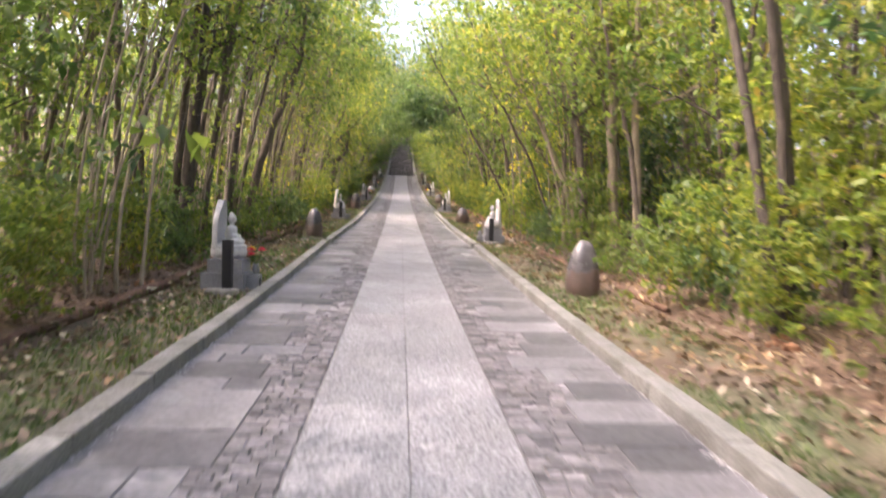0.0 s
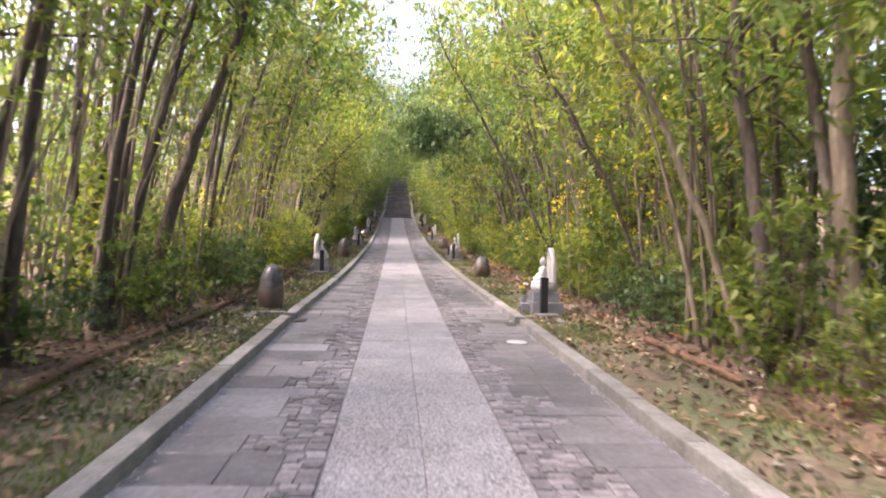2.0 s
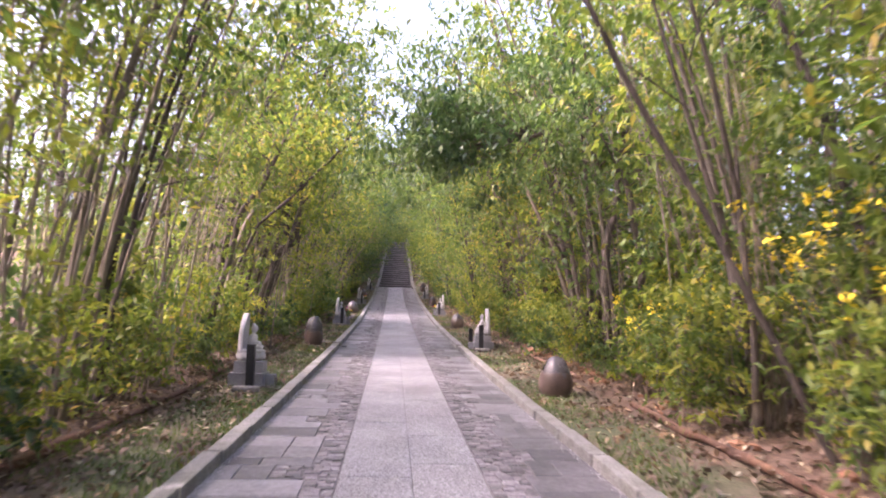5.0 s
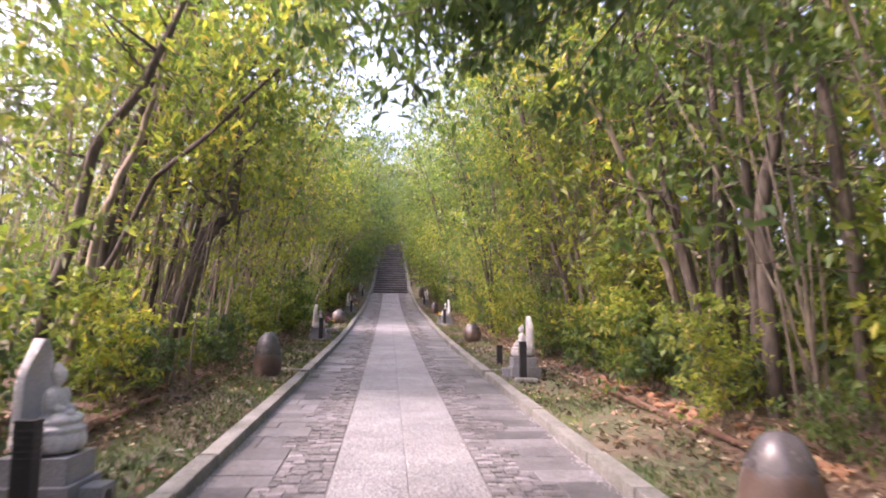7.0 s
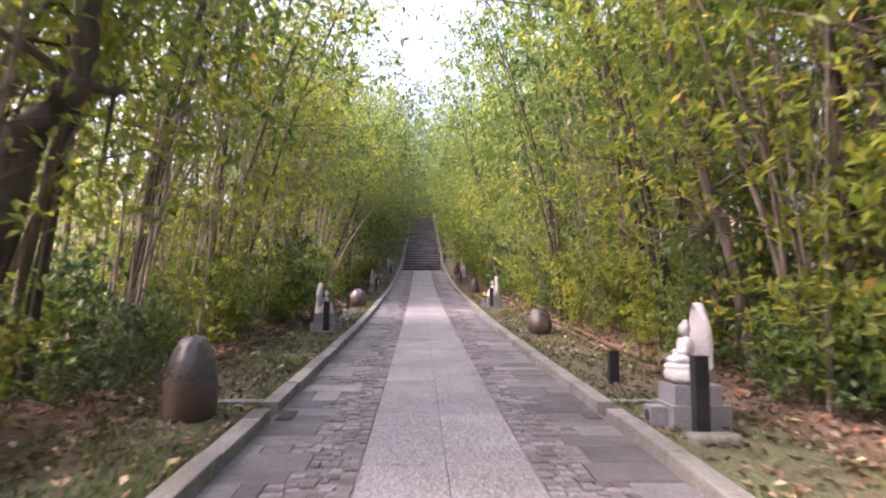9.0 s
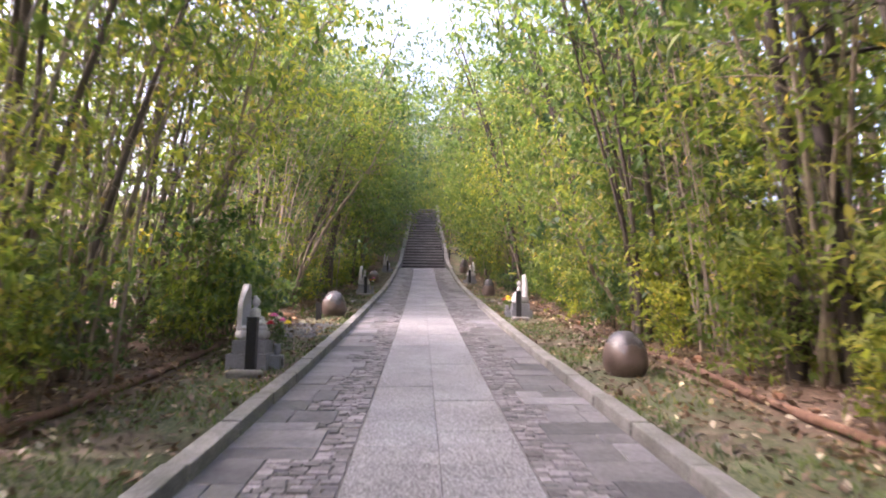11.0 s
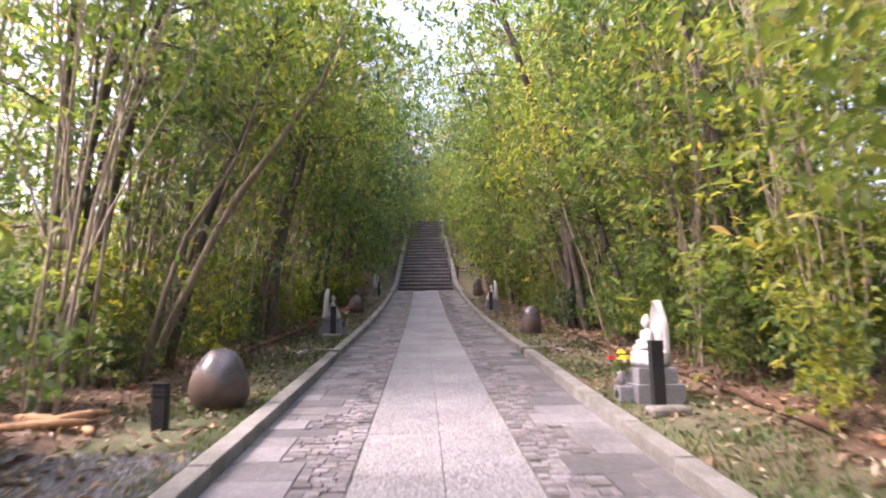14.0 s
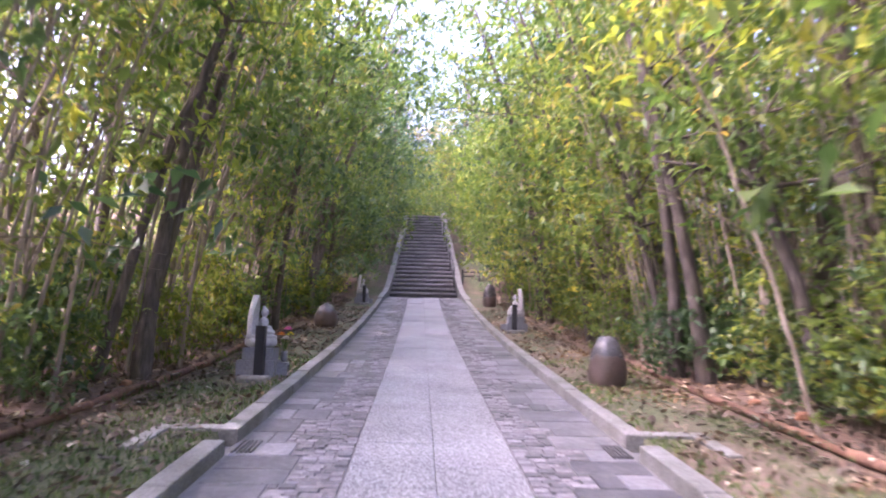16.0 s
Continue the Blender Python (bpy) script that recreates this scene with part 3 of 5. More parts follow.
def build_wood():
    for side in (-1, 1):
        face = 0 if side < 0 else 180
        y = -5.0
        while y < 66:
            pick = rp.random()
            yellowish = 22 < y < 38 or y < 3
            if pick < 0.12:
                src = TALL_TREES[rp.randrange(2)]
            elif side < 0 and 7 < y < 58:
                src = BARE_TREES[rp.randrange(3)] if pick < (0.45 if 21 < y < 40 else 0.85) else LEAN_TREES[2 + rp.randrange(2)]
            else:
                src = LEAN_TREES[2 + rp.randrange(2)] if pick < (0.5 if yellowish else 0.3) else LEAN_TREES[rp.randrange(2)]
                if pick > 0.75:
                    src = BARE_TREES[rp.randrange(3)]
            if (y > 42 and pick > 0.72) or (side > 0 and pick > 0.62) or (y < 8 and pick > 0.6):
                src = DENSE_TREES[rp.randrange(2)]
            x = side * rp.uniform(3.2, 5.4)
            if src in TALL_TREES:
                x = side * rp.uniform(4.8, 5.6)
            place(src, x, y, face + rp.uniform(-50, 50), rp.uniform(0.75, 1.12))
            y += rp.uniform(0.8, 1.8) if side < 0 else rp.uniform(1.1, 2.3)
        y = -5.0
        while y < 74:
            src = REAR_TREES[rp.randrange(2)]
            if rp.random() < 0.12:
                src = RUST_TREE
            place(src, side * rp.uniform(5.6, 8.2), y, face + rp.uniform(-90, 90), rp.uniform(0.9, 1.25))
            y += rp.uniform(3.4, 5.4) if side < 0 and y < 58 else (rp.uniform(1.4, 2.4) if 8 < y < 36 else rp.uniform(1.9, 3.2))
        y = -6.0
        while y < 104:
            if side > 0 or y > 66 or rp.random() < 0.4:    # the wood is thinner there
                place(FAR_TREE, side * rp.uniform(8.7, 14), y, rp.uniform(0, 360), rp.uniform(0.85, 1.4))
            y += rp.uniform(1.7, 2.7)
        if side < 0:
            for k in range(34):
                place(FAR_TREE, -rp.uniform(19, 28), -6 + 2.4 * k + rp.uniform(-0.8, 0.8), rp.uniform(0, 360), rp.uniform(0.9, 1.25))
        y = -5.0
        while y < 66:
            x = side * rp.uniform(3.2, 5.6)
            if not in_clearing(x, y) and not (side < 0 and 8 < y < 30 and rp.random() < 0.55):
                place(SAPLINGS[rp.randrange(4)], x, y, face + rp.uniform(-80, 80), rp.uniform(0.6, 1.15) * (0.75 if side < 0 else 1.0))
            y += rp.uniform(0.7, 1.7) if side > 0 else rp.uniform(1.0, 2.8)
        for row, (xa, xb, step, lo, hi) in enumerate(((2.95, 3.6, 0.85, 0.45, 0.95), (3.7, 5.2, 0.9, 0.75, 1.3))):
            y = -4.0
            while y < 65:
                x = side * (rp.uniform(xa, xb) - (0.13 if row == 0 else 0.0))
                if not in_clearing(x, y):
                    p = rp.random()
                    src = SHRUBS[2] if p < 0.42 else SHRUBS[rp.randrange(2)]
                    place(src, x, y, rp.uniform(0, 360), rp.uniform(lo, hi))
                y += step * rp.uniform(0.6, 1.6)
    for side in (-1, 1):
        y = 5.5 if side < 0 else 13.0
        while y < 64:
            x = side * rp.uniform(2.95, 4.0)
            if not in_clearing(x, y):
                place(CANES[rp.randrange(3)], x, y, (0 if side < 0 else 180) + rp.uniform(-55, 55), rp.uniform(0.8, 1.15))
            y += rp.uniform(0.8, 1.7) if side < 0 else (rp.uniform(1.4, 3.4) if y < 40 else rp.uniform(0.9, 2.0))
    # beside and behind the stairs
    for x, y, k in ((-1.75, 84.5, 0.75), (1.8, 85.5, 0.7), (-1.7, 88.5, 0.8), (1.75, 89.5, 0.75), (-1.8, 92.0, 0.8), (1.7, 92.6, 0.8)):
        place(DENSE_TREES[0], x, y, (0 if x < 0 else 180) + rp.uniform(-40, 40), k)
    for side in (-1, 1):
        y = 64.5
        while y < 94:
            face = 0 if side < 0 else 180
            place(rp.choice((SAPLINGS[0], SAPLINGS[3], SAPLINGS[3])), side * rp.uniform(1.9, 2.8), y, face + rp.uniform(-60, 60), rp.uniform(0.7, 1.0))
            place(rp.choice(DENSE_TREES + LEAN_TREES[:1]), side * rp.uniform(2.7, 5.0), y, face + rp.uniform(-60, 60), rp.uniform(0.6, 0.95))
            y += rp.uniform(1.1, 1.8)
    for x, y, k in ((-3.0, 52.5, 1.05), (-3.0, 56.5, 1.05), (-2.7, 61.0, 0.95), (3.0, 53.0, 0.95), (2.9, 57.5, 1.0), (2.7, 61.5, 0.9)):
        src = DENSE_TREES[0] if x < 0 else DENSE_TREES[1]
        place(src, x - 0.3 if x < 0 else x + 0.3, y, (0 if x < 0 else 180) + rp.uniform(-35, 35), k)
    for side, step in ((-1, 3.6), (1, 2.8)):
        y = 28.0
        while y < 62:
            place(LEAN_TREES[rp.randrange(4)], side * rp.uniform(3.6, 4.6), y, (0 if side < 0 else 180) + rp.uniform(-25, 25), rp.uniform(1.05, 1.25))
            y += step * rp.uniform(0.7, 1.3)
    for x, y, k in ((-3.2, 15.4, 1.05), (-3.1, 18.6, 1.1), (3.3, 18.2, 1.05), (3.2, 24.6, 1.05), (-3.1, 1.5, 1.0), (3.3, 4.5, 1.0), (-3.2, 9.5, 1.0), (3.2, 11.0, 1.0), (-3.0, 28.0, 1.05), (3.2, 31.0, 1.0), (-3.1, 33.0, 1.1), (3.0, 36.5, 1.0), (-3.3, 41.5, 1.05)):
        place(BARE_TREES[rp.randrange(3)], x, y, (0 if x < 0 else 180) + rp.uniform(-25, 25), k)
    for x, y, k in ((-3.3, 25.5, 1.2), (3.2, 27.8, 1.15), (-3.2, 30.0, 1.2), (3.3, 33.5, 1.2)):
        place(LEAN_TREES[1], x, y, (0 if x < 0 else 180) + rp.uniform(-20, 20), k)
    for k in range(4):
        for side in (-1, 1):
            y = 47.5 + 4.6 * k + rp.uniform(-0.8, 0.8)
            place((LEAN_TREES[1], BARE_TREES[2])[k % 2], side * rp.uniform(2.85, 3.3), y, (0 if side < 0 else 180) + rp.uniform(-20, 20), rp.uniform(1.0, 1.2))
    for i in range(9):
        place(rp.choice((SAPLINGS[0], SAPLINGS[3], DENSE_TREES[1])), -2.6 + 0.65 * i, 80.0 + 1.3 * (i % 3), rp.uniform(0, 360), rp.uniform(0.7, 0.95))
        place(SHRUBS[i % 3], -2.6 + 0.62 * i, 78.3 + 0.4 * (i % 3), rp.uniform(0, 360), rp.uniform(0.9, 1.3))
    for x, y, k in ((-1.75, 69.4, 1.0), (-2.0, 72.6, 1.15), (-1.5, 77.5, 1.0), (-2.9, 66.2, 0.9), (1.9, 74.5, 0.95)):
        place(DEEP_TREE, x, y, rp.uniform(-30, 30), k)
    for x, y, k in ((2.45, 59.6, 1.0), (2.6, 62.4, 1.1), (1.75, 67.6, 1.25), (1.6, 70.2, 1.3), (1.7, 73.0, 1.2)):
        place(SAPLINGS[2], x, y, 180 + rp.uniform(-25, 25), k)
    for x, y, k in ((-1.75, 66.8, 1.15), (-1.55, 69.0, 1.1), (-1.6, 71.5, 1.2)):
        place(SAPLINGS[0], x, y, rp.uniform(-25, 25), k)
    for x, y, k in ((-2.4, 95.0, 1.1), (2.6, 96.0, 1.15), (-0.6, 99.0, 1.2), (1.6, 101.0, 1.25), (-3.4, 100.0, 1.2)):
        place(RUST_TREE, x, y, rp.uniform(0, 360), k)
    for i in range(10):
        place(FAR_TREE, rp.uniform(-9, 9), rp.uniform(104, 116), rp.uniform(0, 360), rp.uniform(1.3, 1.7))
    for i in range(12):
        place(rp.choice([FAR_TREE, TALL_TREES[0], TALL_TREES[1], SAPLINGS[0]]), (-3.6, -2.6, -1.7, 1.2, 2.2, 3.4, -0.7, 0.4, -4.2, 4.4, -1.2, 1.8)[i], 94.5 + (i % 4) * 2.2, rp.uniform(0, 360), rp.uniform(0.7, 1.0))
    for i in range(26):
        place(rp.choice([FAR_TREE, FAR_TREE, RUST_TREE, TALL_TREES[0]]), rp.uniform(-14, 14), rp.uniform(96, 112), rp.uniform(0, 360), rp.uniform(0.7, 1.2))
    for i in range(7):
        place(SAPLINGS[i % 4], (-4.5, -3, -1.8, 0.9, 2.0, 3.2, 4.6)[i], rp.uniform(94, 97), rp.uniform(0, 360), rp.uniform(0.9, 1.3))
    for i in range(14):
        place(FAR_TREE, rp.uniform(-16, 16), rp.uniform(-22, -12), rp.uniform(0, 360), rp.uniform(0.9, 1.2))


build_wood()


def build_verge_shrubs():
    """Low shrubs that close the edge of the wood."""
    rs = random.Random(77)
    for side in (-1, 1):
        y = -3.0
        while y < 60:
            x = side * rs.uniform(2.9, 3.5)
            if not in_clearing(x, y):
                place(SHRUBS[rs.choice((0, 1, 2, 2))], x, y, rs.uniform(0, 360), rs.uniform(0.5, 1.0))
            y += rs.uniform(1.2, 2.8)


build_verge_shrubs()
for bush, bx, by, bs in ((0, -2.85, 36.3, 1.2), (1, -3.0, 37.2, 1.15), (0, -2.95, 35.5, 1.2), (2, -3.05, 38.2, 1.1), (1, -3.1, 39.0, 1.0)):
    place(SHRUBS[bush], bx, by, 67 * by, bs)


# ---- statues, plinths, bollards ----
def statue_bm():
    """Seated figure before a leaf-shaped back slab, on a lotus; faces its own +x. Plain shapes."""
    bm = bmesh.new()
    lathe(bm, [(0.145, 0.0), (0.18, 0.02), (0.205, 0.065), (0.207, 0.10), (0.198, 0.128), (0.208, 0.14), (0.208, 0.158), (0.19, 0.165)], 28)
    for k in range(12):
        a = 2 * math.pi * k / 12
        r = bmesh.ops.create_icosphere(bm, subdivisions=2, radius=1.0)
        bmesh.ops.scale(bm, vec=(0.022, 0.058, 0.058), verts=r["verts"])
        bmesh.ops.rotate(bm, verts=r["verts"], cent=(0, 0, 0), matrix=Matrix.Rotation(a, 3, "Z"))
        bmesh.ops.translate(bm, vec=(0.194 * math.cos(a), 0.194 * math.sin(a), 0.075), verts=r["verts"])
    ball(bm, (0.045, 0, 0.195), (0.135, 0.17, 0.042))
    for s in (-1, 1):
        ball(bm, (0.095, s * 0.10, 0.206), (0.07, 0.066, 0.038))
        ball(bm, (0.035, s * 0.098, 0.335), (0.036, 0.032, 0.07))
        ball(bm, (0.075, s * 0.075, 0.272), (0.055, 0.026, 0.026))
    ball(bm, (0.015, 0, 0.30), (0.068, 0.088, 0.105))
    ball(bm, (0.015, 0, 0.365), (0.05, 0.098, 0.04))
    ball(bm, (0.115, 0, 0.245), (0.034, 0.055, 0.024))
    ball(bm, (0.028, 0, 0.425), (0.03, 0.03, 0.03))
    ball(bm, (0.032, 0, 0.475), (0.052, 0.048, 0.06), 3)
    ball(bm, (0.02, 0, 0.535), (0.027, 0.027, 0.026))
    # back slab: pointed leaf outline, bent forward at the tip
    rows, n, sec = [], 16, 8
    for i in range(n + 1):
        t = i / n
        z = 0.13 + 0.58 * t
        half = 0.18 * (1 - max(0, (t - 0.45) / 0.55) ** 2.2) + 0.004
        x = -0.155 + 0.10 * max(0, t - 0.3) ** 2
        front, back = [], []
        for k in range(sec + 1):
            u = -1 + 2 * k / sec
            bend = 0.06 * u * u
            front.append(bm.verts.new((x + 0.014 + bend, u * half, z)))
            back.append(bm.verts.new((x - 0.035 + bend * 0.8, u * half, z)))
        rows.append(front + back[::-1])
    m = len(rows[0])
    for a, b in zip(rows, rows[1:]):
        for k in range(m):
            bm.faces.new((a[k], a[(k + 1) % m], b[(k + 1) % m], b[k]))
    bm.faces.new(rows[0][::-1])
    bm.faces.new(rows[-1])
    return bm


def build_plinth():
    ob = thing("plinth", "stepped grey granite plinth on the grass verge", "plinth", "plinths along the avenue")
    part("base_block", boxed(-0.27, -0.25, -0.12, 0.23, 0.25, 0.18, 0.006), PLINTH, ob)
    part("upper_block", boxed(-0.21, -0.205, 0.18, 0.20, 0.205, 0.345, 0.008), PLINTH, ob)
    bm = boxed(0.234, -0.11, -0.12, 0.37, 0.11, 0.155, 0.008)
    part("offering_block", bm, PLINTH, ob)
    # No recess is cut: a flat black disc gives the niche's inner shade
    bm = bmesh.new()
    r = bmesh.ops.create_cone(bm, cap_ends=True, segments=18, radius1=0.052, radius2=0.052, depth=0.008)
    bmesh.ops.rotate(bm, verts=r["verts"], cent=(0, 0, 0), matrix=Matrix.Rotation(math.pi / 2, 3, "Y"))
    bmesh.ops.translate(bm, vec=(0.372, 0, 0.07), verts=r["verts"])
    part("incense_niche", bm, LAMP_BLACK, ob, "round black disc for the shaded hollow of the incense niche")
    return ob


def build_bollard(h, slits=True):
    ob = thing("bollard_light", "square black metal bollard light with louvre slits", "bollard light", "bollard lights along the avenue")
    part("post", boxed(-0.05, -0.05, -0.12, 0.05, 0.05, h, 0.004), LAMP_GREY, ob)
    part("cap", boxed(-0.055, -0.055, h, 0.055, 0.055, h + 0.012, 0.003), LAMP_BLACK, ob)
    for k in range(5 if slits else 2):
        z = h - 0.05 - 0.035 * k
        part("louvre", boxed(-0.0525, -0.0535, z, 0.0525, 0.0525, z + 0.014, 0.002), LAMP_BLACK, ob)
    part("front_panel", boxed(-0.043, -0.054, -0.1, 0.043, -0.0505, h - 0.22, 0.001), LAMP_BLACK, ob)
    return ob


def flower_bunch(x, y, z, seed, blooms, tall=0.34):
    rng = random.Random(seed)
    ob = thing("flower_bunch", "bunch of cut flowers in a small stone vase by the plinth", "flowers", "offering flowers", m=Matrix.Translation((x, y, z)))
    bm = bmesh.new()
    lathe(bm, [(0.03, 0), (0.045, 0.04), (0.035, 0.09), (0.04, 0.12)], 12)
    part("vase", bm, PLINTH, ob, smooth=True)
    stalks, leaves = Cloud(), []
    for k, mat in enumerate(blooms):
        top = Vector((rng.uniform(-0.09, 0.09), rng.uniform(-0.09, 0.09), tall * rng.uniform(0.72, 1.1)))
        stalks.tube([Vector((0, 0, 0.08)), top * 0.5 + Vector((0, 0, 0.05)), top], [0.004, 0.004, 0.003], 4)
        bm = bmesh.new()
        for ring, (cnt, rad, lift) in enumerate(((9, 0.036, 0.0), (7, 0.024, 0.012), (4, 0.012, 0.02))):
            for j in range(cnt):
                a = 2 * math.pi * j / cnt + ring
                r = bmesh.ops.create_icosphere(bm, subdivisions=1, radius=1)
                bmesh.ops.scale(bm, vec=(0.017, 0.011, 0.006), verts=r["verts"])
                bmesh.ops.rotate(bm, verts=r["verts"], cent=(0, 0, 0), matrix=Euler((0, -0.3 - ring * 0.3, a)).to_matrix())
                bmesh.ops.translate(bm, vec=top + Vector((rad * math.cos(a), rad * math.sin(a), lift)), verts=r["verts"])
        part("bloom", bm, mat, ob)
        leaves += [top * rng.uniform(0.45, 0.9) + Vector((rng.uniform(-0.05, 0.05), rng.uniform(-0.05, 0.05), 0)) for _ in range(9)]
    part("stalk", mesh_from("stalk", stalks.v, stalks.f, STALK), None, ob)
    part("foliage", leaf_mesh("foliage", leaves, np.random.default_rng(seed), 0.07, 0.025, LEAF_MID), None, ob)


STATUES = [(-1, 6.68), (-1, 21.3), (-1, 34.6), (-1, 48.25), (-1, 61.3), (1, 14.15), (1, 27.4), (1, 41.05), (1, 54.6)]


def statue_x(y):
    return float(np.interp(y, (7, 13, 20, 27), (2.02, 2.09, 2.12, 1.93)))




def build_statues():
    statue = new("statue", mesh_bm("statue", statue_bm(), STATUE, True))
    blend = statue.modifiers.new("blend", "REMESH")
    blend.mode, blend.voxel_size, blend.use_smooth_shade = "VOXEL", 0.0105, True
    bpy.context.view_layer.update()
    carved = bpy.data.meshes.new_from_object(statue.evaluated_get(bpy.context.evaluated_depsgraph_get()))
    statue.modifiers.clear()
    statue.data = carved
    carved.name = "statue"
    carved.shade_smooth()
    tagged(statue, "pale granite seated statue with a leaf-shaped back slab on a lotus", "statue", "statues along the avenue")
    plinth, bollard = build_plinth(), build_bollard(0.56)
    block_me = mesh_bm("footing_stone", boxed(-0.17, -0.085, -0.08, 0.17, 0.085, 0.055, 0.028), FIELDSTONE, True)
    rng = random.Random(3)
    for i, (side, y) in enumerate(STATUES):
        z = hill(y) - 0.02
        turn = 0 if side < 0 else 180
        x = side * statue_x(y)
        size = 0.95 - 0.10 * max(0.0, min(1.0, (y - 15) / 20))
        mp = pose(x, y, z, 0, 0, turn + rng.uniform(-3, 3)) @ Matrix.Diagonal((size, size, size, 1))
        ms = mp @ pose(-0.01, 0, 0.3455)
        yb = y - 0.40
        mb = pose(side * (statue_x(y) - 0.08), yb, hill(yb) - 0.02, rng.uniform(-0.8, 0.8), rng.uniform(-0.8, 0.8), turn)
        if i == 0:
            plinth.matrix_basis, statue.matrix_basis, bollard.matrix_basis = mp, ms, mb
            un = Matrix.Diagonal((1 / size, 1 / size, 1 / size, 1))
        else:
            copy_thing(plinth, mp @ un), copy_thing(statue, ms @ un), copy_thing(bollard, mb)
        ys = y - 0.58
        fs = new("footing_stone", block_me)
        fs.matrix_basis = pose(side * (statue_x(y) - 0.07), ys, hill(ys) - 0.015, math.degrees(slope(ys)), 0, rng.uniform(-8, 8))
        tagged(fs, "rough tan footing stone in the grass before a bollard", "stone", "footing stones")
    small = build_bollard(0.33, False)
    small.matrix_basis = pose(1.87, 29.2, hill(29.2) - 0.02)
    copy_thing(small, pose(-2.1, 40.2, hill(40.2) - 0.02))
    Y, R, P, W, O = PETAL_YELLOW, PETAL_RED, PETAL_PINK, PETAL_WHITE, PETAL_ORANGE
    for side, y, seed, blooms, tall in ((-1, 6.75, 1, (Y, R, R, R), 0.28), (-1, 34.62, 2, (Y, P, P, W, W, R, W), 0.46), (-1, 48.3, 3, (O, Y, P, W), 0.36),
                                        (1, 14.2, 4, (Y, W, Y), 0.26), (1, 41.1, 5, (Y, Y, W, Y, R), 0.28)):
        size = 0.95 - 0.10 * max(0.0, min(1.0, (y - 15) / 20))
        flower_bunch(side * (statue_x(y) - 0.30 * size), y, hill(y) - 0.02 + 0.1555 * size, seed, blooms, tall)


build_statues()

BOULDERS = [  # side, y, out, width, height, squareness
    (1, 6.8, 2.17, 0.40, 0.66, 2.7), (-1, 14.2, 2.02, 0.36, 0.64, 2.7), (1, 20.85, 2.03, 0.45, 0.52, 2.3), (-1, 27.6, 1.98, 0.41, 0.65, 2.6),
    (1, 34.3, 2.03, 0.48, 0.47, 2.2), (-1, 41.05, 1.92, 0.54, 0.53, 2.0), (1, 47.9, 1.98, 0.40, 0.55, 2.6), (-1, 54.6, 2.1, 0.5, 0.5, 2.1), (1, 61.0, 2.05, 0.4, 0.7, 2.8)]


def build_boulder(seed, w, h, power):
    bm = bmesh.new()
    bmesh.ops.create_icosphere(bm, subdivisions=4, radius=1.0)
    for v in bm.verts:
        p = v.co
        k = (abs(p.x) ** power + abs(p.y) ** power + abs(p.z) ** power) ** (-1 / power)
        p = p * k
        taper = 1.0 - (0.14 if power < 2.2 else 0.2) * max(0, p.z + 0.25)
        n = noise.noise(p * 1.3 + Vector((seed * 7.1, 0, 0))) * 0.07 + noise.noise(p * 4 + Vector((0, seed * 3.3, 0))) * 0.018
        q = p * (1 + n)
        v.co = (q.x * w / 2 * taper, q.y * w / 2 * taper, max((q.z + 0.66) * h / 1.66, -0.06))
    return bm


for i, (side, y, out, w, h, p) in enumerate(BOULDERS):
    ob = new("boulder", mesh_bm("boulder", build_boulder(i, w, h, p), BOULDER, True))
    ob.matrix_basis = pose(side * out, y, ground_z(side * out, y), 0, 0, i * 47)
    shape = "round" if p < 2.2 else ("egg-shaped" if p < 2.5 else "tall rounded")
    tagged(ob, f"{shape} polished brown boulder on the grass verge", "boulder", "boulders along the avenue")


# ---- brown edging rails along the verge ----
def build_edging():
    rng = random.Random(8)
    for side in (-1, 1):
        y = -5.0
        while y < 63:
            ln = rng.uniform(1.7, 2.6)
            if not (side < 0 and y + ln > 37.0 and y < 40.6) and rng.random() < (0.85 if side < 0 else 0.38):
                c = Cloud()
                pts = []
                for i in range(7):
                    yy = y + ln * i / 6
                    x = side * (2.70 + 0.03 * math.sin(yy * 0.9 + side))
                    pts.append(Vector((x + rng.uniform(-0.012, 0.012), yy, ground_z(x, yy) + 0.008 + rng.uniform(-0.012, 0.012))))
                c.tube(pts, [(0.048 if side < 0 and y < 8 else 0.036) + rng.uniform(-0.008, 0.01) for _ in pts], 7)
                ob = new("edging_log", mesh_from("edging_log", c.v, c.f, LOG, True))
                tagged(ob, "weathered reddish-brown log edging the verge", "edging log", "edging logs")
            y += ln + 0.03


build_edging()


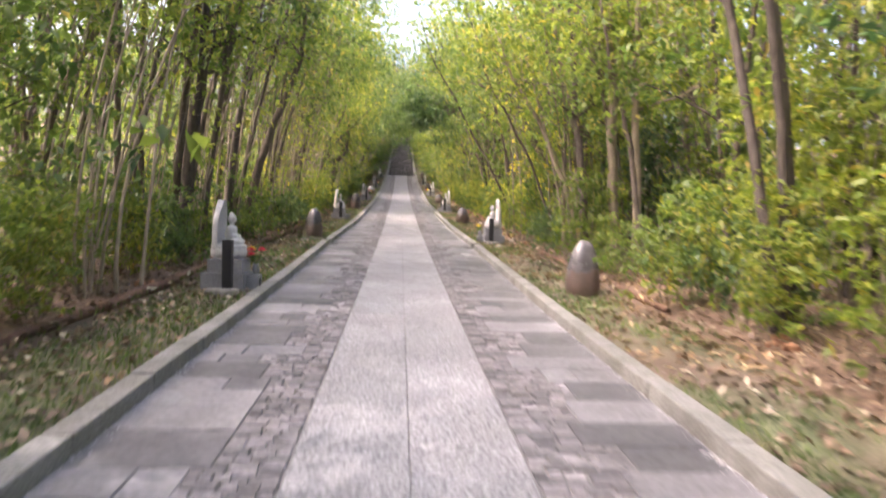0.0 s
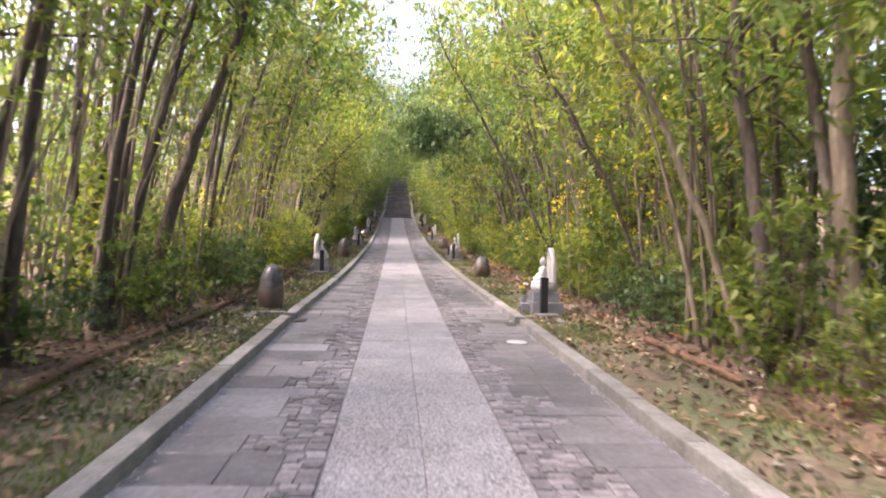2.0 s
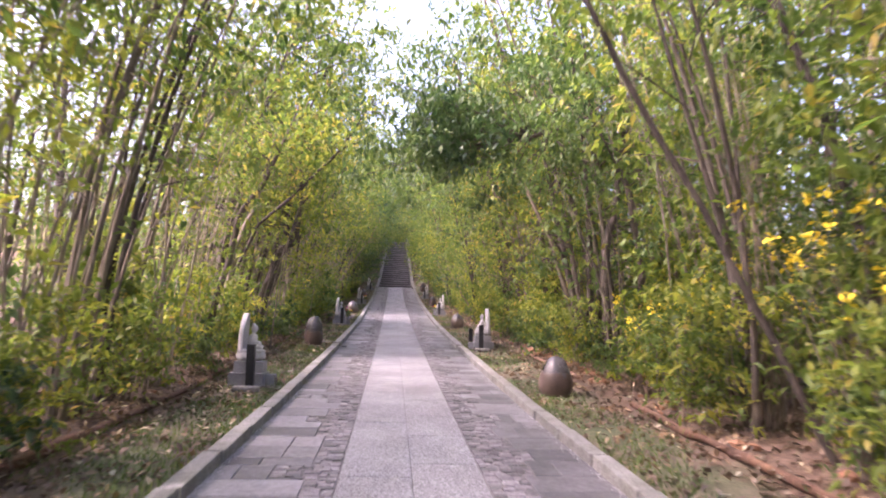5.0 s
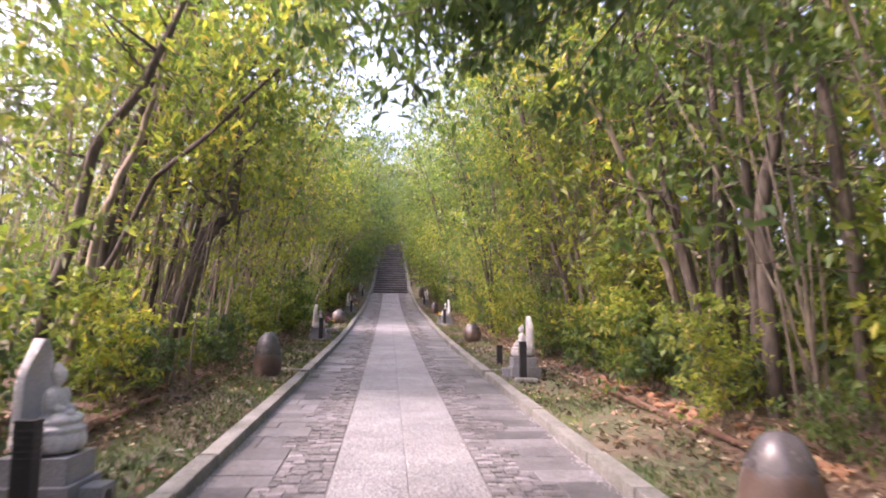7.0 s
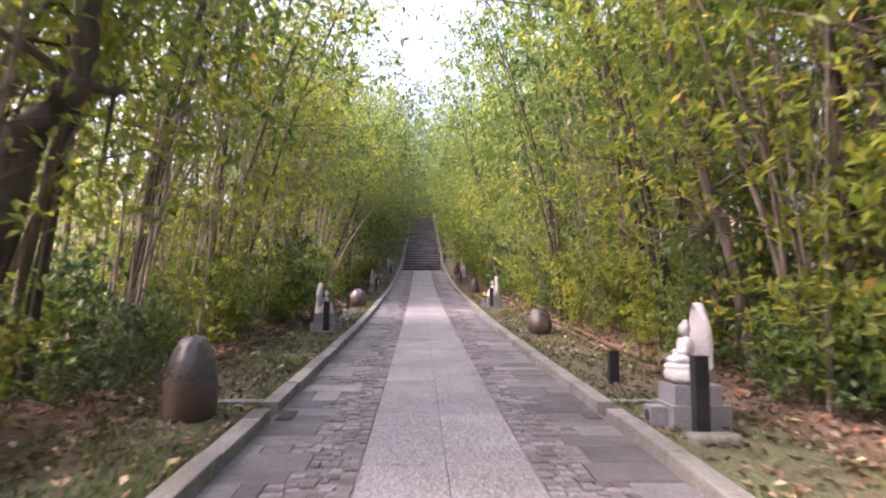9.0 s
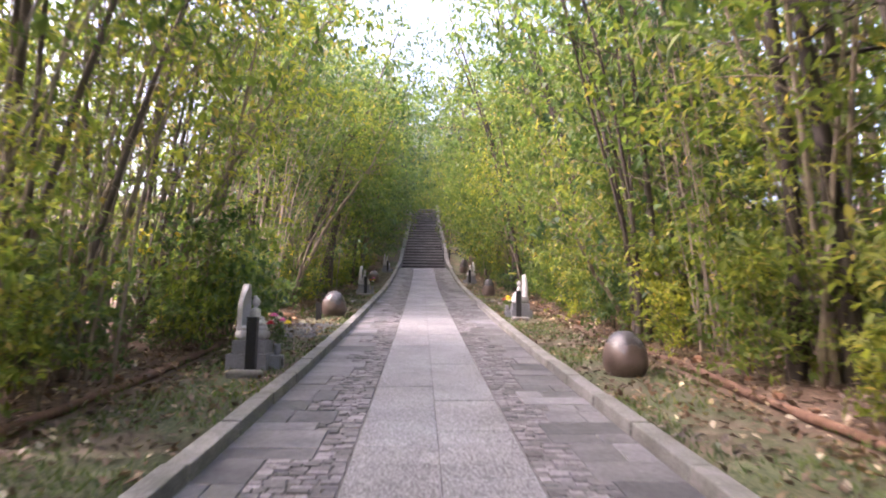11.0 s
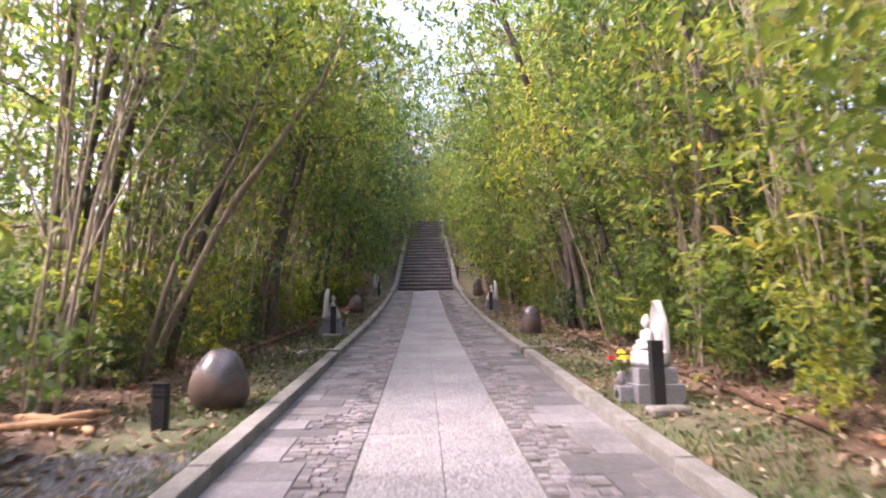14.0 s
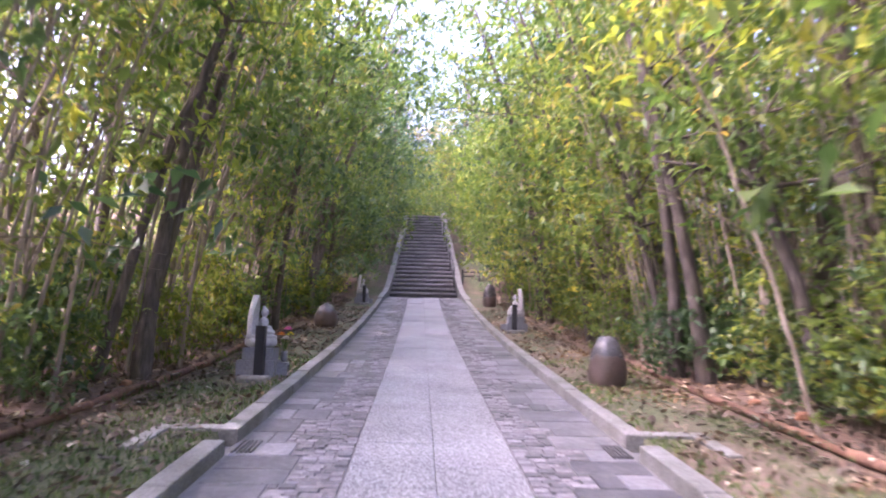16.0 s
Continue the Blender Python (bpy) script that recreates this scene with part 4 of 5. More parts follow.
# ---- broad-leaved branch over the avenue ----
def build_overhang():
    rng = np.random.default_rng(77)
    z0 = ground_z(3.9, 22.6)
    ob = thing("tree", "broad-leaved tree with a dark green branch reaching over the avenue", "tree", "trees along the avenue", m=Matrix.Translation((3.9, 22.6, z0)))
    c = Cloud()
    top = Vector((-3.2, -0.9, 5.15 - z0))
    pts = [Vector((0, 0, -0.2)), Vector((0.05, 0.1, 1.6)), Vector((-0.2, 0.0, 3.0)), Vector((-0.9, -0.3, 4.1)), Vector((-2.0, -0.6, 4.75 - z0 + 0.4)), top]
    c.tube(pts, [0.075, 0.065, 0.055, 0.042, 0.028, 0.012], 6)
    cen = []
    for k in range(84):
        main = k < 62
        at = pts[5] if main else pts[3].lerp(pts[4], rng.random())
        sp = (0.62, 0.6, 0.50) if main else (0.5, 0.6, 0.5)
        e = at + Vector([rng.normal(0, q) for q in sp])
        root = pts[4] if main else at
        c.tube([root, root.lerp(e, 0.6) + Vector((0, 0, 0.06)), e], [0.014, 0.009, 0.004], 4)
        cen.append(np.array(e) + rng.normal(0, 0.17, (75, 3)) * (1, 1, 0.75))
    part("trunk", mesh_from("trunk", c.v, c.f, BARK_DARK, True), None, ob)
    part("crown", leaf_mesh("crown", np.concatenate(cen), rng, 0.14, 0.055, LEAF_DARK, 0.7), None, ob)


build_overhang()


def crooked(name, pts, radii, bark, leaf_mat, leaves, seed, label, reach=0.7, low=0.5, limbs=9):
    """A tree drawn along its own bent trunk; limbs and leaves from `low` upwards."""
    rng = np.random.default_rng(seed)
    base = Vector(pts[0])
    loc = [Vector(p) - base for p in pts]
    fine, rad = [], []
    for i in range(len(loc) - 1):
        for q in (0.0, 0.33, 0.66):
            fine.append(loc[i].lerp(loc[i + 1], q) + Vector(rng.normal(0, 0.012, 3)))
            rad.append(radii[i] + (radii[i + 1] - radii[i]) * q)
    fine.append(loc[-1])
    rad.append(radii[-1])
    c, cen = Cloud(), []
    c.tube(fine, rad, 8)
    for k in range(limbs):
        i = int((low + (1 - low) * rng.random()) * (len(fine) - 1))
        d = Vector((rng.normal(0, 1), rng.normal(0, 1), rng.uniform(0.1, 1.1))).normalized() * reach * rng.uniform(0.6, 1.4)
        m = fine[i] + d * 0.5 + Vector(rng.normal(0, 0.06, 3))
        e = fine[i] + d
        c.tube([fine[i], m, e], [rad[i] * 0.5, rad[i] * 0.32, rad[i] * 0.12], 5)
        for _ in range(3):
            g = m.lerp(e, rng.random()) + Vector(rng.normal(0, 0.35, 3)) * reach
            c.tube([m, g], [rad[i] * 0.22, rad[i] * 0.06], 4)
            if leaves:
                cen.append(np.array(g) + rng.normal(0, 0.22, (leaves // (limbs * 3), 3)))
    ob = thing(name, label, "tree", "trees along the avenue", m=Matrix.Translation(base))
    part("trunk", mesh_from("trunk", c.v, c.f, bark, True), None, ob)
    if leaves:
        part("crown", leaf_mesh("crown", np.concatenate(cen), rng, 0.13, 0.05, leaf_mat), None, ob)


def build_crooked():
    def gz(x, y):
        return ground_z(x, y) - 0.1
    crooked("tree", [(-3.25, 26.4, gz(-3.25, 26.4)), (-3.02, 26.4, 2.4), (-2.81, 26.4, 3.12), (-2.68, 26.4, 3.62), (-2.33, 26.4, 3.98), (-2.26, 26.35, 4.9), (-2.3, 26.3, 6.2)],
            [0.16, 0.14, 0.125, 0.12, 0.09, 0.06, 0.03], BARK_DARK, LEAF_YELLOW, 1300, 3, "tree with a thick dark crooked trunk and yellow-green leaves", 0.8, 0.65)
    crooked("tree", [(-3.35, 12.7, gz(-3.35, 12.7)), (-2.96, 12.7, 2.45), (-2.72, 12.65, 3.16), (-2.41, 12.6, 3.9), (-2.15, 12.5, 4.6), (-2.0, 12.4, 6.0)],
            [0.10, 0.085, 0.075, 0.06, 0.05, 0.025], BARK_DARK, LEAF_MID, 1000, 4, "dark leaning tree with a bare lower trunk", 0.8, 0.7)
    for x0, y, x1, z1, x2, z2, r, bark, lab in (
            (-3.25, 8.8, -3.15, 2.3, -2.95, 4.0, 0.10, BARK_DARK, "upright tree with a thick dark trunk"),
            (-5.5, 8.9, -5.1, 3.0, -4.1, 4.7, 0.075, BARK_DARK, "dark leaning tree with a bare lower trunk"),
            (-5.3, 11.0, -4.75, 2.8, -3.9, 5.0, 0.07, BARK_DARK, "dark leaning tree with a bare lower trunk"),
            (3.3, 8.9, 3.14, 2.7, 3.0, 4.4, 0.085, BARK_PALE, "upright tree with a pale grey-brown trunk"),
            (3.5, 8.2, 3.2, 2.4, 2.8, 3.7, 0.045, BARK_DARK, "slender dark tree leaning a little over the verge"),
            (3.5, 9.3, 3.2, 3.1, 2.55, 5.0, 0.055, BARK_DARK, "slender dark tree leaning a little over the verge"),
            (3.4, 12.8, 2.5, 3.0, 1.75, 4.2, 0.03, BARK_DARK, "slender dark tree leaning far over the verge"),
            (3.3, 10.4, 2.5, 2.85, 1.8, 3.9, 0.042, BARK_PALE, "slender pale tree leaning far over the verge"),
            (3.3, 17.0, 1.6, 4.2, 0.75, 5.6, 0.03, BARK_DARK, "slender dark tree leaning far over the verge"),
            (-3.35, 24.0, -3.05, 3.45, -2.6, 4.7, 0.05, BARK_CANE, "slender tree with a whitish trunk"),
            (-3.3, 23.2, -2.8, 3.95, -2.2, 5.0, 0.055, BARK_DARK, "dark leaning tree with a bare lower trunk"),
            (-3.9, 24.6, -2.75, 4.0, -1.3, 5.5, 0.035, BARK_DARK, "thin dark tree arching over the verge"),
            (3.6, 24.8, 2.9, 3.95, 2.0, 5.6, 0.05, BARK_PALE, "slender pale tree leaning over the verge"),
            (3.65, 23.5, 3.6, 3.6, 3.9, 5.4, 0.085, BARK_DARK, "upright tree with a thick dark trunk"),
            (4.4, 25.1, 4.05, 4.4, 3.8, 6.0, 0.06, BARK_DARK, "slender dark tree leaning a little over the verge"),
            (-3.2, 42.5, -2.2, 4.95, -1.3, 6.2, 0.05, BARK_PALE, "grey-barked tree arching over the verge"),
            (-3.1, 42.9, -2.6, 5.0, -2.1, 6.3, 0.055, BARK_DARK, "dark leaning tree with a bare lower trunk"),
            (2.75, 45.2, 2.2, 4.95, 1.8, 5.9, 0.018, BARK_CANE, "thin whitish sapling leaning across the verge"),
            (3.95, 47.0, 4.0, 5.5, 4.1, 7.6, 0.10, BARK_DARK, "upright tree with a thick dark trunk"),
            (-3.2, 47.0, -2.65, 5.7, -2.1, 7.2, 0.055, BARK_DARK, "dark leaning tree with a bare lower trunk")):
        z0 = gz(x0, y)
        ex, ez = x2 + (x2 - x1) * 0.5, z2 + (z2 - z1) * 0.8
        crooked("tree", [(x0, y, z0), (x0 * 0.55 + x1 * 0.45, y + 0.03, z0 * 0.5 + z1 * 0.5), (x1, y, z1), ((x1 + x2) / 2 + 0.04, y - 0.04, (z1 + z2) / 2), (x2, y - 0.05, z2), (ex, y - 0.1, ez)],
                [r * 1.15, r, r * 0.92, r * 0.8, r * 0.62, r * 0.25], bark, LEAF_MID if r > 0.05 else LEAF_YELLOW, 650, int(y * 10 + r * 1000), lab, 0.7, 0.7, 8)
    crooked("tree", [(4.25, 15.5, gz(4.25, 15.5)), (4.05, 15.5, 2.1), (3.68, 15.5, 2.85), (3.18, 15.5, 3.56), (2.8, 15.5, 4.3), (2.28, 15.5, 4.95), (1.9, 15.4, 6.2)],
            [0.12, 0.11, 0.10, 0.085, 0.07, 0.055, 0.03], BARK_DARK, LEAF_MID, 1000, 5, "thick leaning tree with a forked purple-brown trunk", 0.9, 0.6)
    crooked("tree", [(4.5, 16.2, gz(4.5, 16.2)), (4.45, 16.3, 2.6), (4.3, 16.4, 4.2), (4.5, 16.4, 6.5)],
            [0.10, 0.09, 0.07, 0.03], BARK_PALE, LEAF_MID, 1100, 6, "upright tree with pale bark beside a leaning one", 0.8, 0.5)
    crooked("tree", [(3.05, 37.2, gz(3.05, 37.2)), (2.85, 37.2, 2.85), (2.5, 37.2, 3.4), (2.2, 37.15, 3.95), (1.86, 37.1, 4.55)],
            [0.035, 0.032, 0.028, 0.022, 0.012], BARK_PALE, LEAF_YELLOW, 700, 7, "thin pale sapling leaning across the verge", 0.6, 0.7, 6)
    for k, (x, y) in enumerate(((-3.0, 41.9), (-3.3, 43.0), (-3.5, 50.0), (-3.5, 36.0))):
        z = gz(x, y)
        crooked("tree", [(x, y, z), (x + 0.18, y, z + 0.8), (x + 0.45, y - 0.05, z + 1.6), (x + 0.95, y, z + 2.5), (x + 1.3, y, z + 3.5)],
                [0.04, 0.036, 0.03, 0.022, 0.01], BARK_PALE, LEAF_MID, 260, 20 + k, "small leaning tree with pale nearly bare branches", 0.7, 0.25, 10)
    for k, (x, y, lean) in enumerate(((3.3, 29.0, -1.1), (3.6, 30.4, -0.6), (3.4, 24.3, -0.9), (3.7, 44.0, -0.9), (3.4, 46.2, -1.3), (3.3, 51.0, -1.0), (3.0, 9.6, -0.5), (3.5, 8.6, -0.2))):
        z = gz(x, y)
        crooked("tree", [(x, y, z), (x + lean * 0.15, y, z + 1.2), (x + lean * 0.45, y + 0.1, z + 2.5), (x + lean * 0.8, y, z + 3.9), (x + lean * 1.1, y, z + 5.6)],
                [0.075, 0.066, 0.055, 0.042, 0.02], (BARK_DARK, BARK_PALE)[k % 2], (LEAF_MID, LEAF_YELLOW)[k % 2], 900, 40 + k, "slender leaning tree with crooked limbs", 0.9, 0.35, 10)


build_crooked()


def build_undergrowth():
    rng = np.random.default_rng(61)
    pts = []
    for _ in range(1500):
        x, y = rng.choice((-1, 1)) * rng.uniform(5.8, 15), rng.uniform(-10, 95)
        if in_gap(x, y):
            continue
        h = rng.uniform(0.5, 2.6)
        o = np.array((x, y, ground_z(x, y)))
        pts.append(o + rng.normal(0, 1, (18, 3)) * (0.45, 0.45, 0) + np.stack([np.zeros(18), np.zeros(18), rng.uniform(0.1, h, 18)], 1))
    for _ in range(420):
        x, y = rng.uniform(-26, -14), rng.uniform(-6, 75)
        o = np.array((x, y, ground_z(x, y)))
        pts.append(o + rng.normal(0, 1, (26, 3)) * (0.7, 0.7, 0) + np.stack([np.zeros(26), np.zeros(26), rng.uniform(0.1, 3.8, 26)], 1))
    me = leaf_mesh("undergrowth", np.concatenate(pts), rng, 0.24, 0.10, LEAF_MID)
    tagged(new("undergrowth", me), "tangled green undergrowth deep in the wood", "undergrowth", "", "stuff")


build_undergrowth()


# ---- yellow blossom on wild shrubs ----
def build_blossom():
    rng = np.random.default_rng(9)
    for x, y, z, n in ((3.3, 16.6, 1.9, 26), (3.5, 18.2, 1.6, 22), (3.2, 19.6, 1.3, 18), (3.4, 15.0, 2.5, 18), (-3.6, 16.2, 1.5, 16), (3.5, 13.2, 1.6, 12), (3.5, 12.4, 2.7, 16), (-3.3, 34.6, 1.3, 8), (3.3, 51.5, 0.9, 7), (-3.4, 42.5, 1.1, 7)):
        ob = thing("flowering_shrub", "wild shrub with loose yellow blossom", "shrub", "flowering shrubs", m=Matrix.Translation((x, y, ground_z(x, y))))
        c, heads, lv = Cloud(), [], []
        for k in range(n):
            e = Vector((rng.normal(0, 0.35), rng.normal(0, 0.45), z * rng.uniform(0.6, 1.15)))
            c.tube([Vector((rng.normal(0, 0.06), rng.normal(0, 0.06), -0.1)), e * 0.5 + Vector((0, 0, 0.15)), e], [0.009, 0.006, 0.003], 4)
            heads.append(np.array(e) + rng.normal(0, 0.035, (9, 3)))
            lv.append(np.array(e * rng.uniform(0.5, 0.95)) + rng.normal(0, 0.12, (16, 3)))
        part("stem", mesh_from("stem", c.v, c.f, BARK_PALE), None, ob)
        part("blossom", leaf_mesh("blossom", np.concatenate(heads), rng, 0.06, 0.045, PETAL_YELLOW), None, ob, "yellow blossom")
        part("foliage", leaf_mesh("foliage", np.concatenate(lv), rng, 0.10, 0.04, LEAF_MID), None, ob)


build_blossom()


# ---- gravel bay with broken logs ----
def build_bay():
    rng = np.random.default_rng(4)
    v, f = [], []
    for _ in range(2200):
        x, y = rng.uniform(-2.75, -kerb_out(38) - 0.03), rng.uniform(37.4, 39.5)
        if rng.random() < 0.25 * max(0, (abs(y - 38.55) - 0.8)) * 3:
            continue
        z = ground_z(x, y) + 0.004
        r = rng.uniform(0.012, 0.03)
        b = len(v)
        for k in range(5):
            a = 2 * math.pi * k / 5 + rng.uniform(0, 0.5)
            v.append((x + r * math.cos(a), y + r * math.sin(a), z - 0.006))
        v.append((x + rng.normal(0, 0.003), y + rng.normal(0, 0.003), z + r * 0.8))
        f += [(b + k, b + (k + 1) % 5, b + 5) for k in range(5)]
    tagged(new("gravel", mesh_from("gravel", v, f, GRAVEL)), "patch of loose grey gravel beside the kerb", "gravel", "", "stuff")
    for k, (x, y, ln, a) in enumerate(((-2.85, 40.0, 0.55, 24), (-3.0, 40.2, 0.6, -30), (-2.75, 40.35, 0.45, 60), (-3.2, 39.9, 0.5, 100), (-2.6, 40.1, 0.4, -50))):
        c = Cloud()
        d = Vector((math.cos(radians(a)), math.sin(radians(a)), 0.03)) * ln
        p = Vector((x, y, ground_z(x, y) + 0.03))
        c.tube([p - d * 0.5, p - d * 0.15, p + d * 0.2, p + d * 0.5], [0.03, 0.042, 0.038, 0.022], 7)
        tagged(new("broken_log", mesh_from("broken_log", c.v, c.f, CUT_WOOD, True)), "splintered tan log lying in leaf litter", "log", "broken logs")


build_bay()


# ---- stairs ----
def stair_half(d):
    """The flight narrows from its foot to the landing."""
    return 1.23 + (0.86 - 1.23) * min(1.0, max(0.0, d / (STEPS * TREAD)))


def build_stairs():
    st = thing("stairs", "long flight of dark stone steps between low cheek walls", "stairs", "", "structure", Matrix.Translation((0, FOOT, 0)))
    z0 = grade(FOOT) - ROAD_DROP
    rng = random.Random(14)

    def flight(count, y, z):
        for k in range(count):
            d = y + k * TREAD
            w = stair_half(d)
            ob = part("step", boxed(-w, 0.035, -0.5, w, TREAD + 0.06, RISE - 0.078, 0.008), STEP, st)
            ob.location = (0, d, z + k * RISE)
            x = -w
            while x < w - 0.02:
                n = min(rng.uniform(0.5, 0.95), w - x)
                if w - x - n < 0.25:
                    n = w - x
                slab = part("tread", boxed(x + 0.004, rng.uniform(-0.012, 0.008), RISE - 0.075, x + n - 0.004, TREAD + 0.03, RISE + rng.uniform(-0.006, 0.004), 0.014), TREAD_STONE, ob, "stone tread in a sky-lit pale tone")
                x += n

    length = STEPS * TREAD
    flight(STEPS, 0.0, z0)
    zt = z0 + STEPS * RISE
    wu = stair_half(length)
    part("landing", boxed(-wu, length + 0.03, zt - 0.5, wu, length + LANDING, zt - 0.002, 0.01), TREAD_STONE, st)
    flight(UPPER, length + LANDING, zt)
    zu = zt + UPPER * RISE
    yu = length + LANDING + UPPER * TREAD
    part("upper_terrace", boxed(-3, yu + 0.04, zu - 0.4, 3, yu + 3.0, zu - 0.002, 0.01), GRANITE, st)
    for s in (-1, 1):
        bm = bmesh.new()
        prof = [(-1.6, grade(FOOT - 1.6) + 0.02), (-0.9, z0 + 0.06), (-0.35, z0 + 0.16), (0.1, z0 + 0.34), (0.6, z0 + 0.68)]
        prof += [(length * q, z0 + STEPS * RISE * q + 0.34) for q in (0.25, 0.5, 0.75, 1.0)]
        prof += [(length + LANDING, zt + 0.36), (yu, zu + 0.35)]
        rows = []
        for y, z in prof:
            e = max(0, min(1, (y + 1.6) / 2.0))
            xi = kerb_in(FOOT) + (stair_half(y) + 0.015 - kerb_in(FOOT)) * e
            xo = xi + (0.18 if s < 0 else 0.22)
            rows.append([bm.verts.new(c) for c in ((s * xi, y, z - 0.9), (s * xi, y, z), (s * xo, y, z), (s * xo, y, z - 0.9))])
        for a, b in zip(rows, rows[1:]):
            for k in range(4):
                bm.faces.new((a[k], a[(k + 1) % 4], b[(k + 1) % 4], b[k]))
        bm.faces.new(rows[0])
        bm.faces.new(rows[-1][::-1])
        part("cheek_wall", bm, KERB, st)
    rail = thing("handrail", "black iron handrail on the cheek wall of the steps", "handrail", m=Matrix.Translation((0, FOOT, z0)))
    foot = [(stair_half(d) - 0.06, d, RISE * (d / TREAD) + 0.05) for d in (0.5, 1.9, 3.3, 4.7)]
    for x, y, z in foot:
        part("post", boxed(x - 0.02, y - 0.02, z, x + 0.02, y + 0.02, z + 0.85, 0.004), LAMP_BLACK, rail)
    for dz in (0.45, 0.84):
        c = Cloud()
        c.tube([Vector((x, y, z + dz)) for x, y, z in foot], [0.02] * 4, 6)
        part("rail", mesh_from("rail", c.v, c.f, LAMP_BLACK), None, rail)
    bar = thing("barrier", "low black iron barrier beside the foot of the steps", "barrier", m=Matrix.Translation((0, FOOT + 1.2, z0)))
    for x, h in ((1.50, 1.2), (2.15, 1.2)):
        part("post", boxed(x - 0.035, -0.035, 0.0, x + 0.035, 0.035, h, 0.006), LAMP_BLACK, bar)
    for z in (0.92, 1.08):
        part("rail", boxed(1.53, -0.018, z, 2.12, 0.018, z + 0.035, 0.004), LAMP_BLACK, bar)


build_stairs()


# ---- grass and fallen leaves ----
def build_grass():
    rng = np.random.default_rng(12)
    n = 85000
    y = rng.uniform(-3, 50, n)
    x = np.array([rng.uniform(kerb_out(b) + 0.01, 2.66) for b in y]) * rng.choice((-1, 1), n)
    keep = [noise.noise(Vector((a * 0.9, b * 0.7, 9.0))) + ((0.35 if b < 8 else 0.15) if a < 0 else -0.06) + (0.25 if abs(a) < kerb_out(b) + 0.22 else 0.0) + rng.uniform(-0.2, 0.2) > 0.0 and not in_clearing(a, b) for a, b in zip(x, y)]
    x, y = x[keep], y[keep]
    v, f = [], []
    for a, b in zip(x, y):
        z = ground_z(a, b)
        t = rng.uniform(0, 6.28)
        h, w = rng.uniform(0.02, 0.06), 0.007
        lx, ly = rng.normal(0, 0.02, 2)
        k = len(v)
        v += [(a - w * math.cos(t), b - w * math.sin(t), z - 0.004), (a + w * math.cos(t), b + w * math.sin(t), z - 0.004), (a + lx, b + ly, z + h)]
        f.append((k, k + 1, k + 2))
    tagged(new("grass", mesh_from("grass", v, f, GRASS)), "short thin grass on the avenue verges", "grass", "", "stuff")


def build_litter():
    rng = np.random.default_rng(13)
    pts = []
    for side in (-1, 1):
        n = 17000
        a = 2.35 + np.abs(rng.normal(0, 1.3, n))
        y = rng.uniform(-4, 63, n)
        pts += [(side * p, q, ground_z(side * p, q) + rng.uniform(0.006, 0.045)) for p, q in zip(a, y)]
        n = 5600
        y = rng.uniform(-4, 60, n)
        a = np.array([rng.uniform(kerb_out(q) + 0.02, 2.6) for q in y])
        pts += [(side * p, q, ground_z(side * p, q) + rng.uniform(0.01, 0.03)) for p, q in zip(a, y)]
    me = leaf_mesh("leaf_litter", pts, rng, 0.085, 0.045, LITTER, 0.0, 0.75)
    tagged(new("leaf_litter", me), "dry brown fallen leaves under the shrubs", "leaf litter", "", "stuff")


build_grass()
build_litter()


# ---- kerb stones, drains, paving: one piece each ----
def tilt_pose(x, y, z, turn=0.0):
    return pose(x, y, z, math.degrees(slope(y)), 0, turn)


def build_kerbs():
    kerb = thing("kerb", "weathered grey stone kerb edging the avenue", "kerb", "", "structure")
    cache = {}
    rng = random.Random(21)
    for side in (-1, 1):
        y = Y0
        while y < FOOT - 1.7:
            ln = 1.0
            nxt = [d for d in DRAINS if y < d - GAP / 2 + 0.01 and d - GAP / 2 < y + ln]
            if nxt:
                ln = nxt[0] - GAP / 2 - y
            key = round(ln, 2)
            if ln > 0.05:
                if key not in cache:
                    cache[key] = mesh_bm("kerb_stone", boxed(-0.0725, -ln / 2 + 0.003, -0.26, 0.0725, ln / 2 - 0.003, 0, 0.012), KERB)
                ob = part("kerb_stone", cache[key], None, kerb)
                yc = y + ln / 2
                ob.matrix_basis = tilt_pose(side * (kerb_in(yc) + 0.0725) + rng.uniform(-0.004, 0.004), yc, grade(yc) + rng.uniform(-0.004, 0.004), rng.uniform(-0.25, 0.25))
            y += ln + (GAP if nxt else 0.0)
    for d in DRAINS:
        for side in (-1, 1):
            dr = thing("drain_outlet", "stone side drain outlet through the kerb with iron grating", "drain", "drain outlets", m=tilt_pose(side * kerb_out(d), d, grade(d)))
            s = side
            far = GAP / 2
            a, b = sorted((s * 0.003, s * 0.36))
            part("side_stone", boxed(a, far + 0.003, -0.24, b, far + 0.15, 0.0, 0.01), KERB, dr)
            a, b = sorted((s * 0.363, s * 0.48))
            part("end_stone", boxed(a, -far - 0.25, -0.24, b, far + 0.15, -0.004, 0.01), KERB, dr)
            a, b = sorted((-s * 0.16, s * 0.355))
            part("channel", boxed(a, -far, -0.24, b, far, -0.125, 0.004), MORTAR, dr)
            for k in range(5):
                g = -s * (0.185 + 0.03 * k)
                part("grating_bar", boxed(g - 0.009, -0.16, -0.13, g + 0.009, 0.16, -0.080, 0.002), IRON, dr)


build_kerbs()


